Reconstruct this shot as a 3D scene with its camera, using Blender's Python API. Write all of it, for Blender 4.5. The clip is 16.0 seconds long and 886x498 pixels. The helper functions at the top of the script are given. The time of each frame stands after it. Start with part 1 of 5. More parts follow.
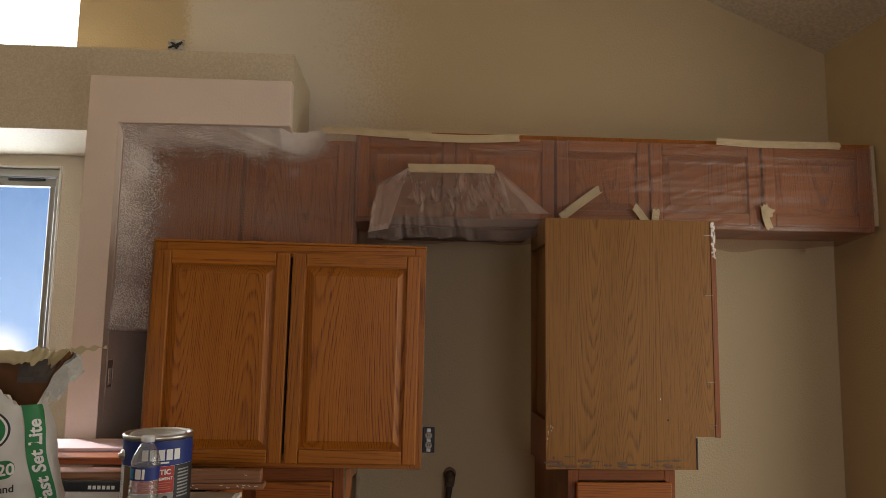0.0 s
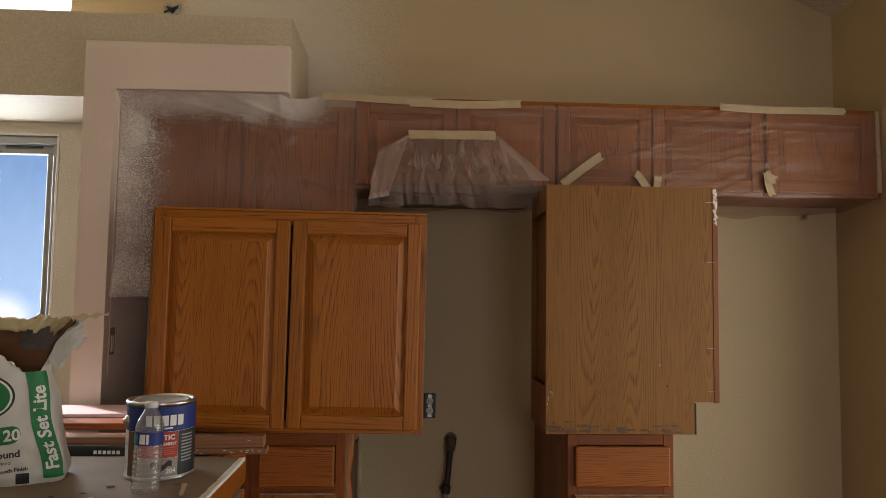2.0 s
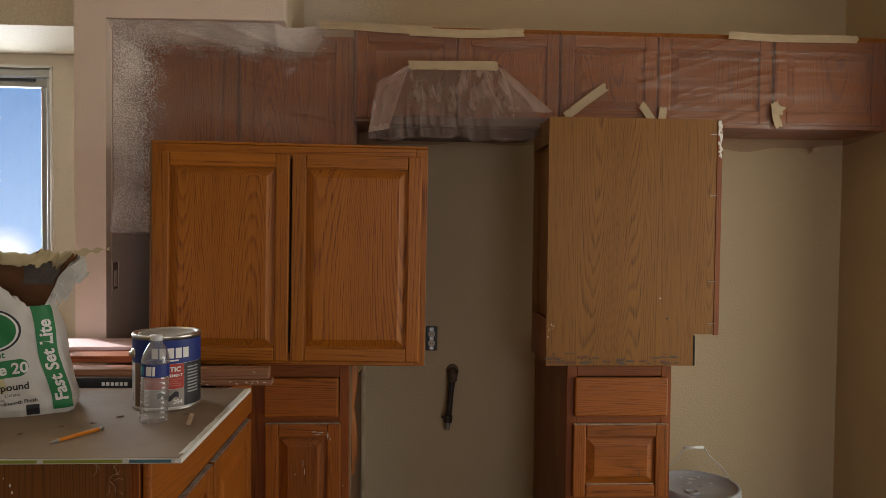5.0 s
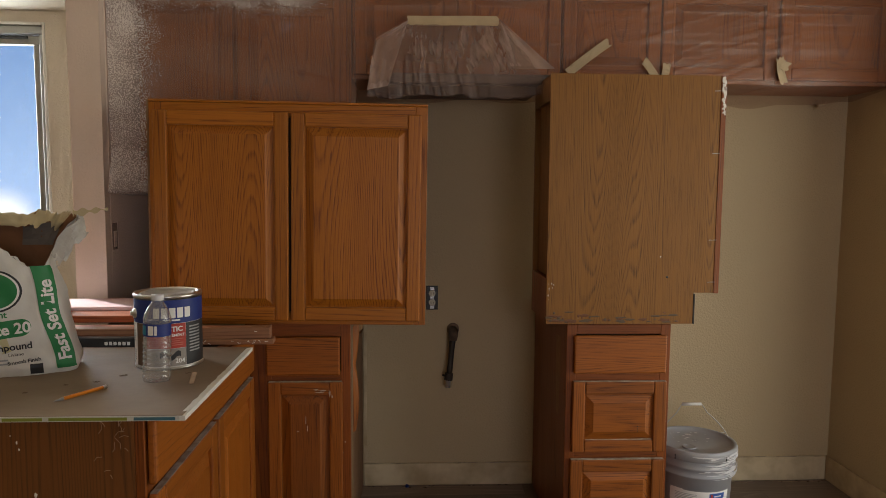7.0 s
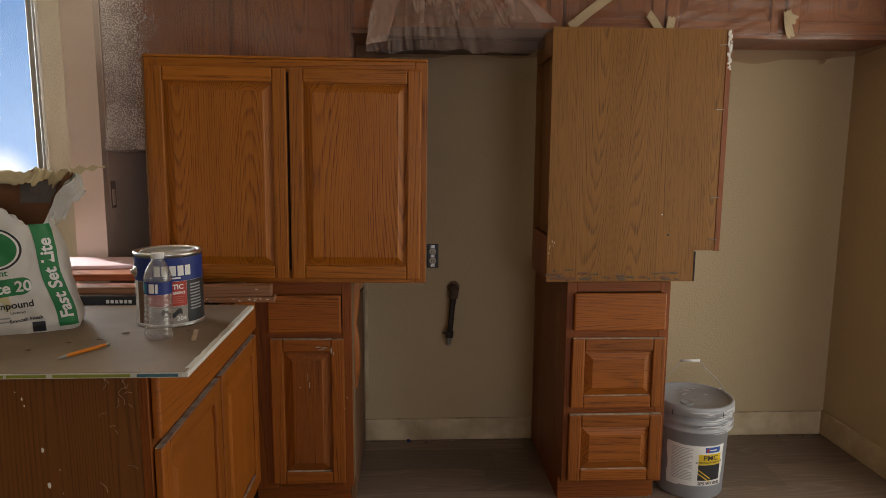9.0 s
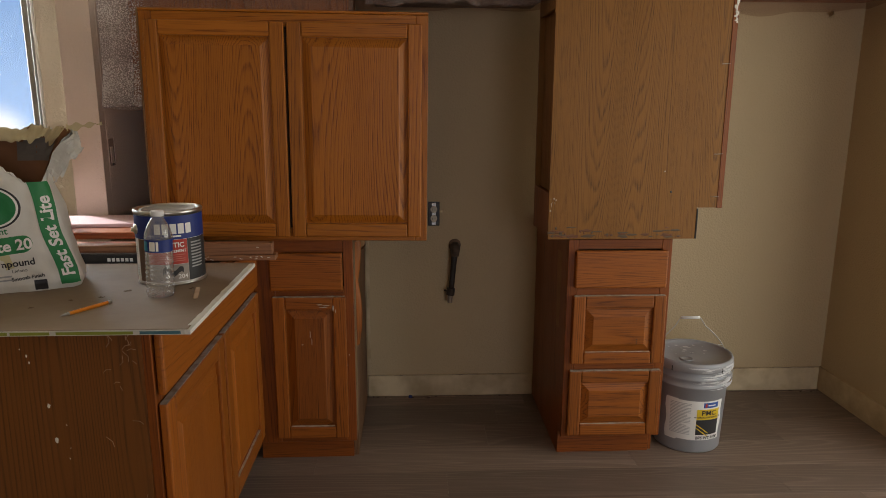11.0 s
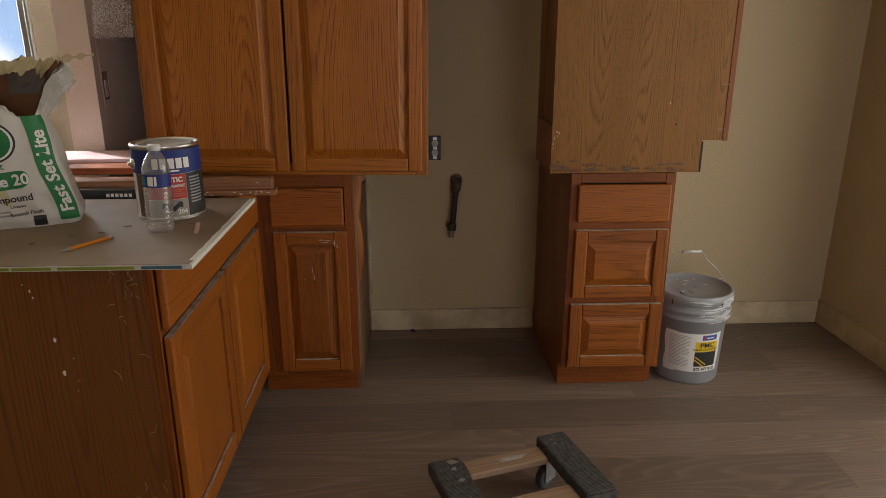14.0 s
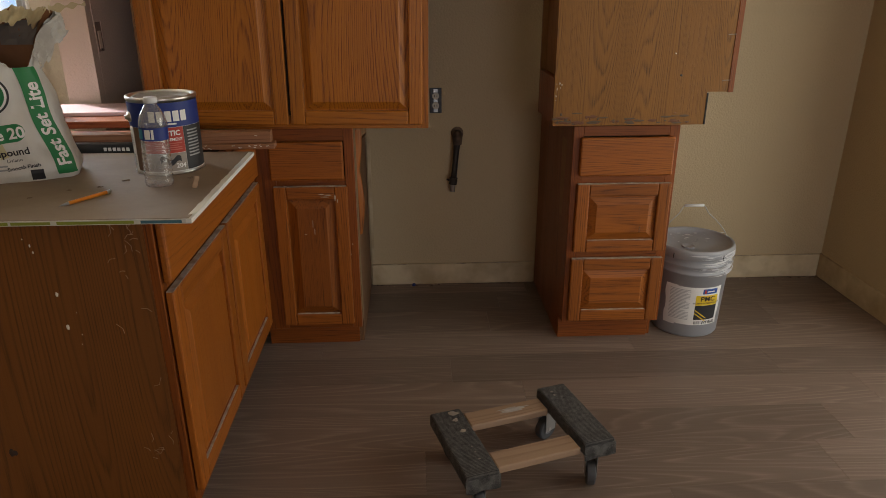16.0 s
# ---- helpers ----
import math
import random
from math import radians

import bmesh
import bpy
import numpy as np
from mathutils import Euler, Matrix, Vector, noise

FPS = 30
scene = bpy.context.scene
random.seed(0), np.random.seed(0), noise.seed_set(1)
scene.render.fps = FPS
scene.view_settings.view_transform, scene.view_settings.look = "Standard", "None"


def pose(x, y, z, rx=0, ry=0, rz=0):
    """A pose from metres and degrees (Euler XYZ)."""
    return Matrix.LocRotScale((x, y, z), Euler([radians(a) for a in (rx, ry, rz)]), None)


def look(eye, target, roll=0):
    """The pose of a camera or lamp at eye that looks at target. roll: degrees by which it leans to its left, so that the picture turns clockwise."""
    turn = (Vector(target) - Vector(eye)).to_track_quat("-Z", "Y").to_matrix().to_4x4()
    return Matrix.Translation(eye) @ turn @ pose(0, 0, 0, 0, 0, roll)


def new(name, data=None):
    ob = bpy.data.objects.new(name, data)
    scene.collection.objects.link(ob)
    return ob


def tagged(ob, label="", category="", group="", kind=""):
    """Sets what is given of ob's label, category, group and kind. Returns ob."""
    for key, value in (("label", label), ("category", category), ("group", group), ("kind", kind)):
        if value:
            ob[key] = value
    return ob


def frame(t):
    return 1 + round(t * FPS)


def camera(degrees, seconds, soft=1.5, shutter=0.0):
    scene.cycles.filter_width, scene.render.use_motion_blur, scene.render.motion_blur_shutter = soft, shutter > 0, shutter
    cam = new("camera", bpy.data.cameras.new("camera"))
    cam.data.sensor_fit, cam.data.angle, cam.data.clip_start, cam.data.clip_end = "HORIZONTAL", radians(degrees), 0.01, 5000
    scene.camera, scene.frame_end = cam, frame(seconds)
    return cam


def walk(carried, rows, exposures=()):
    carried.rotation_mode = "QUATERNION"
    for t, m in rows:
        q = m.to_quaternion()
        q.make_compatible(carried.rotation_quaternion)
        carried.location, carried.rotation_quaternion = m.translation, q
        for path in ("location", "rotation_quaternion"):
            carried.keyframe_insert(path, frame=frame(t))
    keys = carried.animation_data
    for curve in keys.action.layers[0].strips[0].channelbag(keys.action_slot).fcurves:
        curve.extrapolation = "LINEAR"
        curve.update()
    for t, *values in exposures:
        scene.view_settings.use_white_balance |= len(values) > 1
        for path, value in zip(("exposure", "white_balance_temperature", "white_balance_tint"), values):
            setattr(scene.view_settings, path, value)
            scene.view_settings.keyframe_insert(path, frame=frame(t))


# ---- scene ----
cam = camera(65.8, 16.0, soft=0.8)
PATH = [
    (0.0, pose(-0.0001, -0.0137, 1.3618, 96.363, -0.852, -3.023)),
    (0.5, pose(-0.0000, -0.0123, 1.3614, 95.697, -0.822, -2.999)),
    (1.0, pose(0.0001, -0.0108, 1.3609, 95.002, -0.806, -2.990)),
    (1.5, pose(0.0002, -0.0094, 1.3605, 94.368, -0.776, -2.963)),
    (2.0, pose(0.0003, -0.0079, 1.3601, 93.681, -0.772, -2.953)),
    (2.5, pose(0.0004, -0.0063, 1.3596, 92.940, -0.764, -2.932)),
    (3.0, pose(0.0006, -0.0043, 1.3589, 92.033, -0.709, -2.914)),
    (3.5, pose(0.0008, -0.0023, 1.3582, 91.070, -0.669, -2.892)),
    (4.0, pose(0.0009, -0.0001, 1.3574, 90.040, -0.647, -2.867)),
    (6.5, pose(0.0017, 0.0087, 1.3537, 85.851, -0.479, -2.816)),
    (7.0, pose(0.0019, 0.0106, 1.3528, 84.934, -0.420, -2.811)),
    (7.5, pose(0.0021, 0.0123, 1.3519, 84.056, -0.392, -2.788)),
    (8.0, pose(0.0022, 0.0140, 1.3510, 83.245, -0.365, -2.791)),
    (8.5, pose(0.0024, 0.0156, 1.3502, 82.439, -0.333, -2.787)),
    (9.0, pose(0.0025, 0.0175, 1.3491, 81.488, -0.323, -2.781)),
    (11.5, pose(0.0031, 0.0259, 1.3440, 77.141, -0.168, -2.683)),
    (12.0, pose(0.0032, 0.0276, 1.3428, 76.219, -0.132, -2.682)),
    (12.5, pose(0.0034, 0.0293, 1.3416, 75.293, -0.092, -2.669)),
    (13.0, pose(0.0035, 0.0310, 1.3403, 74.367, -0.032, -2.648)),
    (13.5, pose(0.0036, 0.0326, 1.3392, 73.529, -0.017, -2.629)),
    (14.0, pose(0.0037, 0.0341, 1.3380, 72.671, 0.022, -2.623)),
    (14.5, pose(0.0039, 0.0357, 1.3367, 71.773, 0.059, -2.611)),
    (15.0, pose(0.0039, 0.0373, 1.3354, 70.884, 0.075, -2.590)),
    (15.5, pose(0.0041, 0.0389, 1.3340, 69.929, 0.122, -2.591)),
    (16.0, pose(0.0042, 0.0406, 1.3325, 68.919, 0.164, -2.571)),
]
walk(cam, PATH)

# ---- world, sun, large lights ----
world = bpy.data.worlds.new("sky")
scene.world = world
world.use_nodes = True
wn = world.node_tree.nodes
sky = wn.new("ShaderNodeTexSky")
sky.sky_type = "NISHITA"
sky.sun_disc = False
sky.sun_elevation = radians(33)
sky.sun_rotation = radians(-52)
wn["Background"].inputs["Strength"].default_value = 0.12
world.node_tree.links.new(sky.outputs["Color"], wn["Background"].inputs["Color"])

sun = new("sun", bpy.data.lights.new("sun", "SUN"))
sun.data.energy, sun.data.angle, sun.data.color = 5.0, radians(0.5), (1.0, 0.95, 0.86)
sun.matrix_world = look((-0.90 * 8, 0.70 * 8, 0.75 * 8), (0, 0, 0))


def window_light(name, at, target, w, h, watts, color):
    ob = new(name, bpy.data.lights.new(name, "AREA"))
    ob.data.shape, ob.data.size, ob.data.size_y = "RECTANGLE", w, h
    ob.data.energy, ob.data.color = watts, color
    ob.matrix_world = look(at, target)
    return ob


window_light("patio_door_daylight", (2.25, 1.35, 1.10), (0, 1.35, 1.0), 1.7, 1.95, 28, (1.0, 0.93, 0.79))
# added fill from behind the camera, no known window; brightens the stub wall
window_light("unseen_south_fill", (1.20, -3.35, 1.30), (1.00, 0, 1.30), 1.35, 1.6, 28, (0.94, 0.89, 0.98))
window_light("sink_window_daylight", (-2.15, 3.30, 1.55), (-2.15, 0, 1.2), 1.1, 0.95, 42, (0.86, 0.93, 1.0))
window_light("clerestory_daylight", (-2.15, 3.30, 3.2), (-2.15, 0, 2.6), 1.1, 1.2, 56, (1.0, 0.95, 0.82))


# ---- materials ----
def material(name, color=(0.5, 0.5, 0.5), rough=0.5, metal=0.0, bump=0.0, scale=60.0, spots=0.0, spot_scale=6.0, spot_color=None, spec=0.5, detail=4.0):
    """A Principled material with blotches at a large scale and grain and relief at a small one."""
    m = bpy.data.materials.new(name)
    m.use_nodes = True
    nt = m.node_tree
    n, l = nt.nodes, nt.links
    b = n["Principled BSDF"]
    b.inputs["Roughness"].default_value, b.inputs["Metallic"].default_value = rough, metal
    b.inputs["Specular IOR Level"].default_value = spec
    co = n.new("ShaderNodeTexCoord")
    info = n.new("ShaderNodeObjectInfo")
    add = n.new("ShaderNodeVectorMath")
    add.operation = "MULTIPLY_ADD"
    add.inputs[1].default_value = (1, 1, 1)
    off = n.new("ShaderNodeVectorMath")
    off.operation = "SCALE"
    off.inputs[0].default_value = (7.1, 3.7, 5.3)
    l.new(info.outputs["Random"], off.inputs["Scale"])
    l.new(co.outputs["Object"], add.inputs[0])
    l.new(off.outputs[0], add.inputs[2])
    big = n.new("ShaderNodeTexNoise")
    big.inputs["Scale"].default_value, big.inputs["Detail"].default_value = spot_scale, 5
    l.new(add.outputs[0], big.inputs["Vector"])
    ramp = n.new("ShaderNodeMapRange")
    ramp.inputs["From Min"].default_value, ramp.inputs["From Max"].default_value = 0.38, 0.68
    l.new(big.outputs["Fac"], ramp.inputs["Value"])
    mix = n.new("ShaderNodeMix")
    mix.data_type = "RGBA"
    sc = spot_color or tuple(c * 0.7 for c in color)
    mix.inputs["A"].default_value = (*color, 1)
    mix.inputs["B"].default_value = (*[c + (s - c) * spots for c, s in zip(color, sc)], 1)
    l.new(ramp.outputs["Result"], mix.inputs["Factor"])
    l.new(mix.outputs["Result"], b.inputs["Base Color"])
    if bump:
        fine = n.new("ShaderNodeTexNoise")
        fine.inputs["Scale"].default_value, fine.inputs["Detail"].default_value = scale, detail
        l.new(add.outputs[0], fine.inputs["Vector"])
        bp = n.new("ShaderNodeBump")
        bp.inputs["Strength"].default_value, bp.inputs["Distance"].default_value = bump, 0.004
        l.new(fine.outputs["Fac"], bp.inputs["Height"])
        l.new(bp.outputs["Normal"], b.inputs["Normal"])
    return m


def node(nt, kind, **values):
    nd = nt.nodes.new(kind)
    for k, v in values.items():
        if k == "operation":
            nd.operation = v
        else:
            nd.inputs[int(k[1:]) if k[0] == "i" and k[1:].isdigit() else k].default_value = v
    return nd


def oak(name, light, dark, axis="z", rough=0.38, rings=26.0, pore=0.85, across=4.2, along=0.55, coat=0.0, scuff=0.12, bold=0.4, vary=(0.86, 1.12), fine=(250, 8)):
    """Plain-sawn oak: growth rings as contours of a long noise, dark pores along the grain, scuffs."""
    m = bpy.data.materials.new(name)
    m.use_nodes = True
    nt = m.node_tree
    n, l = nt.nodes, nt.links
    b = n["Principled BSDF"]
    b.inputs["Specular IOR Level"].default_value = 0.36
    b.inputs["Coat Weight"].default_value, b.inputs["Coat Roughness"].default_value = coat, 0.25
    co = n.new("ShaderNodeTexCoord")
    info = n.new("ShaderNodeObjectInfo")
    off = n.new("ShaderNodeVectorMath")
    off.operation = "SCALE"
    off.inputs[0].default_value = (13.1, 7.7, 9.3)
    l.new(info.outputs["Random"], off.inputs["Scale"])

    def stretched(a, c):
        mp = n.new("ShaderNodeVectorMath")
        mp.operation = "MULTIPLY_ADD"
        v = [a, a, a]
        v["xyz".index(axis)] = c
        mp.inputs[1].default_value = v
        l.new(co.outputs["Object"], mp.inputs[0])
        l.new(off.outputs[0], mp.inputs[2])
        return mp.outputs[0]

    long = node(nt, "ShaderNodeTexNoise", Scale=1.0, Detail=0.5, Roughness=0.4, Distortion=0.1)
    l.new(stretched(across, along), long.inputs["Vector"])
    wob = node(nt, "ShaderNodeTexNoise", Scale=1.0, Detail=3.0)
    l.new(stretched(60, 5), wob.inputs["Vector"])
    add = node(nt, "ShaderNodeMath", operation="MULTIPLY_ADD", i1=0.007)
    l.new(wob.outputs["Fac"], add.inputs[0])
    l.new(long.outputs["Fac"], add.inputs[2])
    mul = node(nt, "ShaderNodeMath", operation="MULTIPLY", i1=rings)
    l.new(add.outputs[0], mul.inputs[0])
    fr = node(nt, "ShaderNodeMath", operation="FRACT")
    l.new(mul.outputs[0], fr.inputs[0])
    ring = n.new("ShaderNodeValToRGB")
    e = ring.color_ramp.elements
    e[0].position, e[0].color = 0.0, (0, 0, 0, 1)
    e[1].position, e[1].color = 1.0, (0.0, 0.0, 0.0, 1)
    k = e.new(0.80)
    k.color = (1.0, 1.0, 1.0, 1)
    k = e.new(0.50)
    k.color = (0.16, 0.16, 0.16, 1)
    l.new(fr.outputs[0], ring.inputs["Fac"])
    pores = node(nt, "ShaderNodeTexNoise", Scale=1.0, Detail=2.0, Roughness=0.7)
    l.new(stretched(*fine), pores.inputs["Vector"])
    pr = node(nt, "ShaderNodeMapRange")
    pr.inputs["From Min"].default_value, pr.inputs["From Max"].default_value = 0.48, 0.66
    l.new(pores.outputs["Fac"], pr.inputs["Value"])
    # pores gather in the dark early wood
    pm = node(nt, "ShaderNodeMath", operation="MULTIPLY_ADD", i1=0.75, i2=0.25)
    l.new(ring.outputs["Color"], pm.inputs[0])
    pp = node(nt, "ShaderNodeMath", operation="MULTIPLY")
    l.new(pr.outputs["Result"], pp.inputs[0])
    l.new(pm.outputs[0], pp.inputs[1])
    broad = node(nt, "ShaderNodeTexNoise", Scale=1.0, Detail=2.0)
    l.new(stretched(9, 1.2), broad.inputs["Vector"])
    f1 = node(nt, "ShaderNodeMath", operation="MULTIPLY", i1=bold)
    l.new(ring.outputs["Color"], f1.inputs[0])
    f2 = node(nt, "ShaderNodeMath", operation="MULTIPLY_ADD", i1=pore)
    l.new(pp.outputs[0], f2.inputs[0])
    l.new(f1.outputs[0], f2.inputs[2])
    f3 = node(nt, "ShaderNodeMath", operation="MULTIPLY_ADD", i1=0.5)
    l.new(broad.outputs["Fac"], f3.inputs[0])
    l.new(f2.outputs[0], f3.inputs[2])
    f4 = node(nt, "ShaderNodeMath", operation="SUBTRACT", i1=0.2)
    f4.use_clamp = True
    l.new(f3.outputs[0], f4.inputs[0])
    mix = n.new("ShaderNodeMix")
    mix.data_type = "RGBA"
    mix.inputs["A"].default_value, mix.inputs["B"].default_value = (*light, 1), (*dark, 1)
    l.new(f4.outputs[0], mix.inputs["Factor"])
    hue = n.new("ShaderNodeHueSaturation")
    val = node(nt, "ShaderNodeMapRange")
    val.inputs["To Min"].default_value, val.inputs["To Max"].default_value = vary
    l.new(info.outputs["Random"], val.inputs["Value"])
    l.new(val.outputs["Result"], hue.inputs["Value"])
    l.new(mix.outputs["Result"], hue.inputs["Color"])
    # pale scuffs and dust
    sc = node(nt, "ShaderNodeTexNoise", Scale=14.0, Detail=8.0, Roughness=0.75)
    l.new(co.outputs["Object"], sc.inputs["Vector"])
    sr = node(nt, "ShaderNodeMapRange")
    sr.inputs["From Min"].default_value, sr.inputs["From Max"].default_value = 0.66, 0.78
    sr.inputs["To Max"].default_value = scuff
    l.new(sc.outputs["Fac"], sr.inputs["Value"])
    mx = n.new("ShaderNodeMix")
    mx.data_type = "RGBA"
    mx.inputs["B"].default_value = (0.55, 0.47, 0.36, 1)
    l.new(sr.outputs["Result"], mx.inputs["Factor"])
    l.new(hue.outputs["Color"], mx.inputs["A"])
    l.new(mx.outputs["Result"], b.inputs["Base Color"])
    rr = node(nt, "ShaderNodeMapRange")
    rr.inputs["To Min"].default_value, rr.inputs["To Max"].default_value = rough - 0.08, rough + 0.16
    l.new(broad.outputs["Fac"], rr.inputs["Value"])
    l.new(rr.outputs["Result"], b.inputs["Roughness"])
    bp = node(nt, "ShaderNodeBump", Strength=0.25, Distance=0.001)
    bp.invert = True
    l.new(pp.outputs[0], bp.inputs["Height"])
    l.new(bp.outputs["Normal"], b.inputs["Normal"])
    return m


HONEY = ((0.415, 0.138, 0.011), (0.170, 0.044, 0.004))
LOWER = ((0.310, 0.092, 0.010), (0.115, 0.029, 0.003))
PLAIN = ((0.335, 0.098, 0.010), (0.15, 0.036, 0.003))
CATHEDRAL = dict(rings=92, bold=0.44, pore=1.0, along=0.36, across=3.8, fine=(290, 8))
STRAIGHT = dict(rings=58, bold=0.34, pore=1.0, along=0.14, across=6.5, fine=(290, 8))
oak_v = oak("honey_oak_panel", *HONEY, axis="z", **CATHEDRAL)
oak_s = oak("honey_oak_upright", *HONEY, axis="z", vary=(0.84, 1.06), **STRAIGHT)
oak_h = oak("honey_oak_level", *HONEY, axis="x", vary=(0.84, 1.06), **STRAIGHT)
low_p = oak("reddish_oak_panel_level", *LOWER, axis="x", **CATHEDRAL)
low_s = oak("reddish_oak_upright", *LOWER, axis="z", vary=(0.84, 1.06), **STRAIGHT)
low_h = oak("reddish_oak_level", *LOWER, axis="x", vary=(0.84, 1.06), **STRAIGHT)
plain_v = oak("worn_plain_oak_upright", *PLAIN, axis="z", rings=60, bold=0.16, pore=0.6, along=0.2, scuff=0.3)
plain_h = oak("worn_plain_oak_level", *PLAIN, axis="x", rings=60, bold=0.2, pore=0.6, along=0.2, scuff=0.3)
RED = ((0.240, 0.064, 0.008), (0.105, 0.024, 0.003))
frame_v = oak("red_oak_frame_upright", *RED, axis="z", **STRAIGHT)
frame_h = oak("red_oak_frame_level", *RED, axis="x", **STRAIGHT)
panel_oak = oak("oak_veneer_side_panel", (0.262, 0.112, 0.016), (0.120, 0.047, 0.006), axis="z", rough=0.5, rings=135, bold=0.46, pore=0.85, fine=(240, 6), across=5.0, along=0.24, scuff=0.35)
end_oak = oak("dark_oak_veneer_end_panel", (0.190, 0.070, 0.013), (0.105, 0.036, 0.006), axis="z", rough=0.42, rings=46, bold=0.55, pore=0.7, fine=(220, 6), across=4.4, along=0.45, scuff=0.3)
raw_side = oak("dusty_veneer_side", (0.25, 0.140, 0.065), (0.16, 0.080, 0.034), axis="z", rough=0.6, rings=18, pore=0.4, scuff=0.5)
plank_board = oak("red_cedar_board", (0.34, 0.100, 0.036), (0.16, 0.040, 0.014), axis="x", rough=0.45, rings=60, along=0.2, scuff=0.35)
dusty_board = oak("dusty_oak_board", (0.27, 0.125, 0.062), (0.15, 0.058, 0.026), axis="x", rough=0.5, rings=50, along=0.2, scuff=0.6)
pine = oak("worn_pine", (0.36, 0.240, 0.155), (0.22, 0.140, 0.085), axis="x", rough=0.7, rings=34, fine=(420, 10), pore=0.3, scuff=0.4)
floor_mat = oak("vinyl_plank_grey_brown", (0.188, 0.136, 0.105), (0.320, 0.242, 0.194), axis="x", rough=0.30, rings=40, pore=0.45, across=6.0, along=0.32, scuff=0.12, bold=0.42, vary=(0.74, 1.12), fine=(200, 4))


def wall_paint(name, color, overspray=False):
    """Orange-peel wall paint with broad stains; the back wall carries a cloud of white overspray beside the soffit."""
    m = material(name, color, rough=0.62, bump=0.6, scale=130, spots=0.35, spot_scale=1.6, spot_color=tuple(c * 0.86 for c in color), spec=0.35, detail=2.0)
    if overspray:
        nt = m.node_tree
        n, l = nt.nodes, nt.links
        b = n["Principled BSDF"]
        old = b.inputs["Base Color"].links[0].from_socket
        co = n.new("ShaderNodeTexCoord")
        sep = n.new("ShaderNodeSeparateXYZ")
        l.new(co.outputs["Object"], sep.inputs[0])
        gx = node(nt, "ShaderNodeMapRange")
        gx.interpolation_type = "SMOOTHSTEP"
        gx.inputs["From Min"].default_value, gx.inputs["From Max"].default_value = 0.40, -0.62
        l.new(sep.outputs["X"], gx.inputs["Value"])
        gl = node(nt, "ShaderNodeMapRange")
        gl.interpolation_type = "SMOOTHSTEP"
        gl.inputs["From Min"].default_value, gl.inputs["From Max"].default_value = -1.12, -0.98
        l.new(sep.outputs["X"], gl.inputs["Value"])
        gz = node(nt, "ShaderNodeMapRange")
        gz.interpolation_type = "SMOOTHSTEP"
        gz.inputs["From Min"].default_value, gz.inputs["From Max"].default_value = 2.02, 2.3
        l.new(sep.outputs["Z"], gz.inputs["Value"])
        sp = node(nt, "ShaderNodeTexNoise", Scale=95.0, Detail=3.0)
        l.new(co.outputs["Object"], sp.inputs["Vector"])
        cl = node(nt, "ShaderNodeTexNoise", Scale=2.2, Detail=3.0)
        l.new(co.outputs["Object"], cl.inputs["Vector"])
        a1 = node(nt, "ShaderNodeMath", operation="MULTIPLY")
        l.new(gx.outputs[0], a1.inputs[0])
        l.new(gz.outputs[0], a1.inputs[1])
        a0 = node(nt, "ShaderNodeMath", operation="MULTIPLY")
        l.new(a1.outputs[0], a0.inputs[0])
        l.new(gl.outputs[0], a0.inputs[1])
        a2 = node(nt, "ShaderNodeMath", operation="MULTIPLY_ADD", i1=0.85)
        l.new(cl.outputs["Fac"], a2.inputs[0])
        l.new(sp.outputs["Fac"], a2.inputs[2])
        a3 = node(nt, "ShaderNodeMath", operation="ADD")
        l.new(a2.outputs[0], a3.inputs[0])
        l.new(a0.outputs[0], a3.inputs[1])
        a4 = node(nt, "ShaderNodeMapRange")
        a4.inputs["From Min"].default_value, a4.inputs["From Max"].default_value = 1.3, 1.75
        l.new(a3.outputs[0], a4.inputs["Value"])
        a5 = node(nt, "ShaderNodeMath", operation="MULTIPLY")
        l.new(a4.outputs[0], a5.inputs[0])
        l.new(a0.outputs[0], a5.inputs[1])
        jx = node(nt, "ShaderNodeMapRange")
        jx.interpolation_type = "SMOOTHSTEP"
        jx.inputs["From Min"].default_value, jx.inputs["From Max"].default_value = -1.16, -1.30
        l.new(sep.outputs["X"], jx.inputs["Value"])
        jz = node(nt, "ShaderNodeMapRange")
        jz.inputs["From Min"].default_value, jz.inputs["From Max"].default_value = 2.2, 2.08
        jz.inputs["To Max"].default_value = 0.75
        l.new(sep.outputs["Z"], jz.inputs["Value"])
        j1 = node(nt, "ShaderNodeMath", operation="MULTIPLY")
        l.new(jx.outputs[0], j1.inputs[0])
        l.new(jz.outputs[0], j1.inputs[1])
        j2 = node(nt, "ShaderNodeMath", operation="MAXIMUM")
        l.new(j1.outputs[0], j2.inputs[0])
        l.new(a5.outputs[0], j2.inputs[1])
        mix = n.new("ShaderNodeMix")
        mix.data_type = "RGBA"
        mix.inputs["B"].default_value = (0.66, 0.60, 0.50, 1)
        l.new(j2.outputs[0], mix.inputs["Factor"])
        l.new(old, mix.inputs["A"])
        l.new(mix.outputs["Result"], b.inputs["Base Color"])
    return m


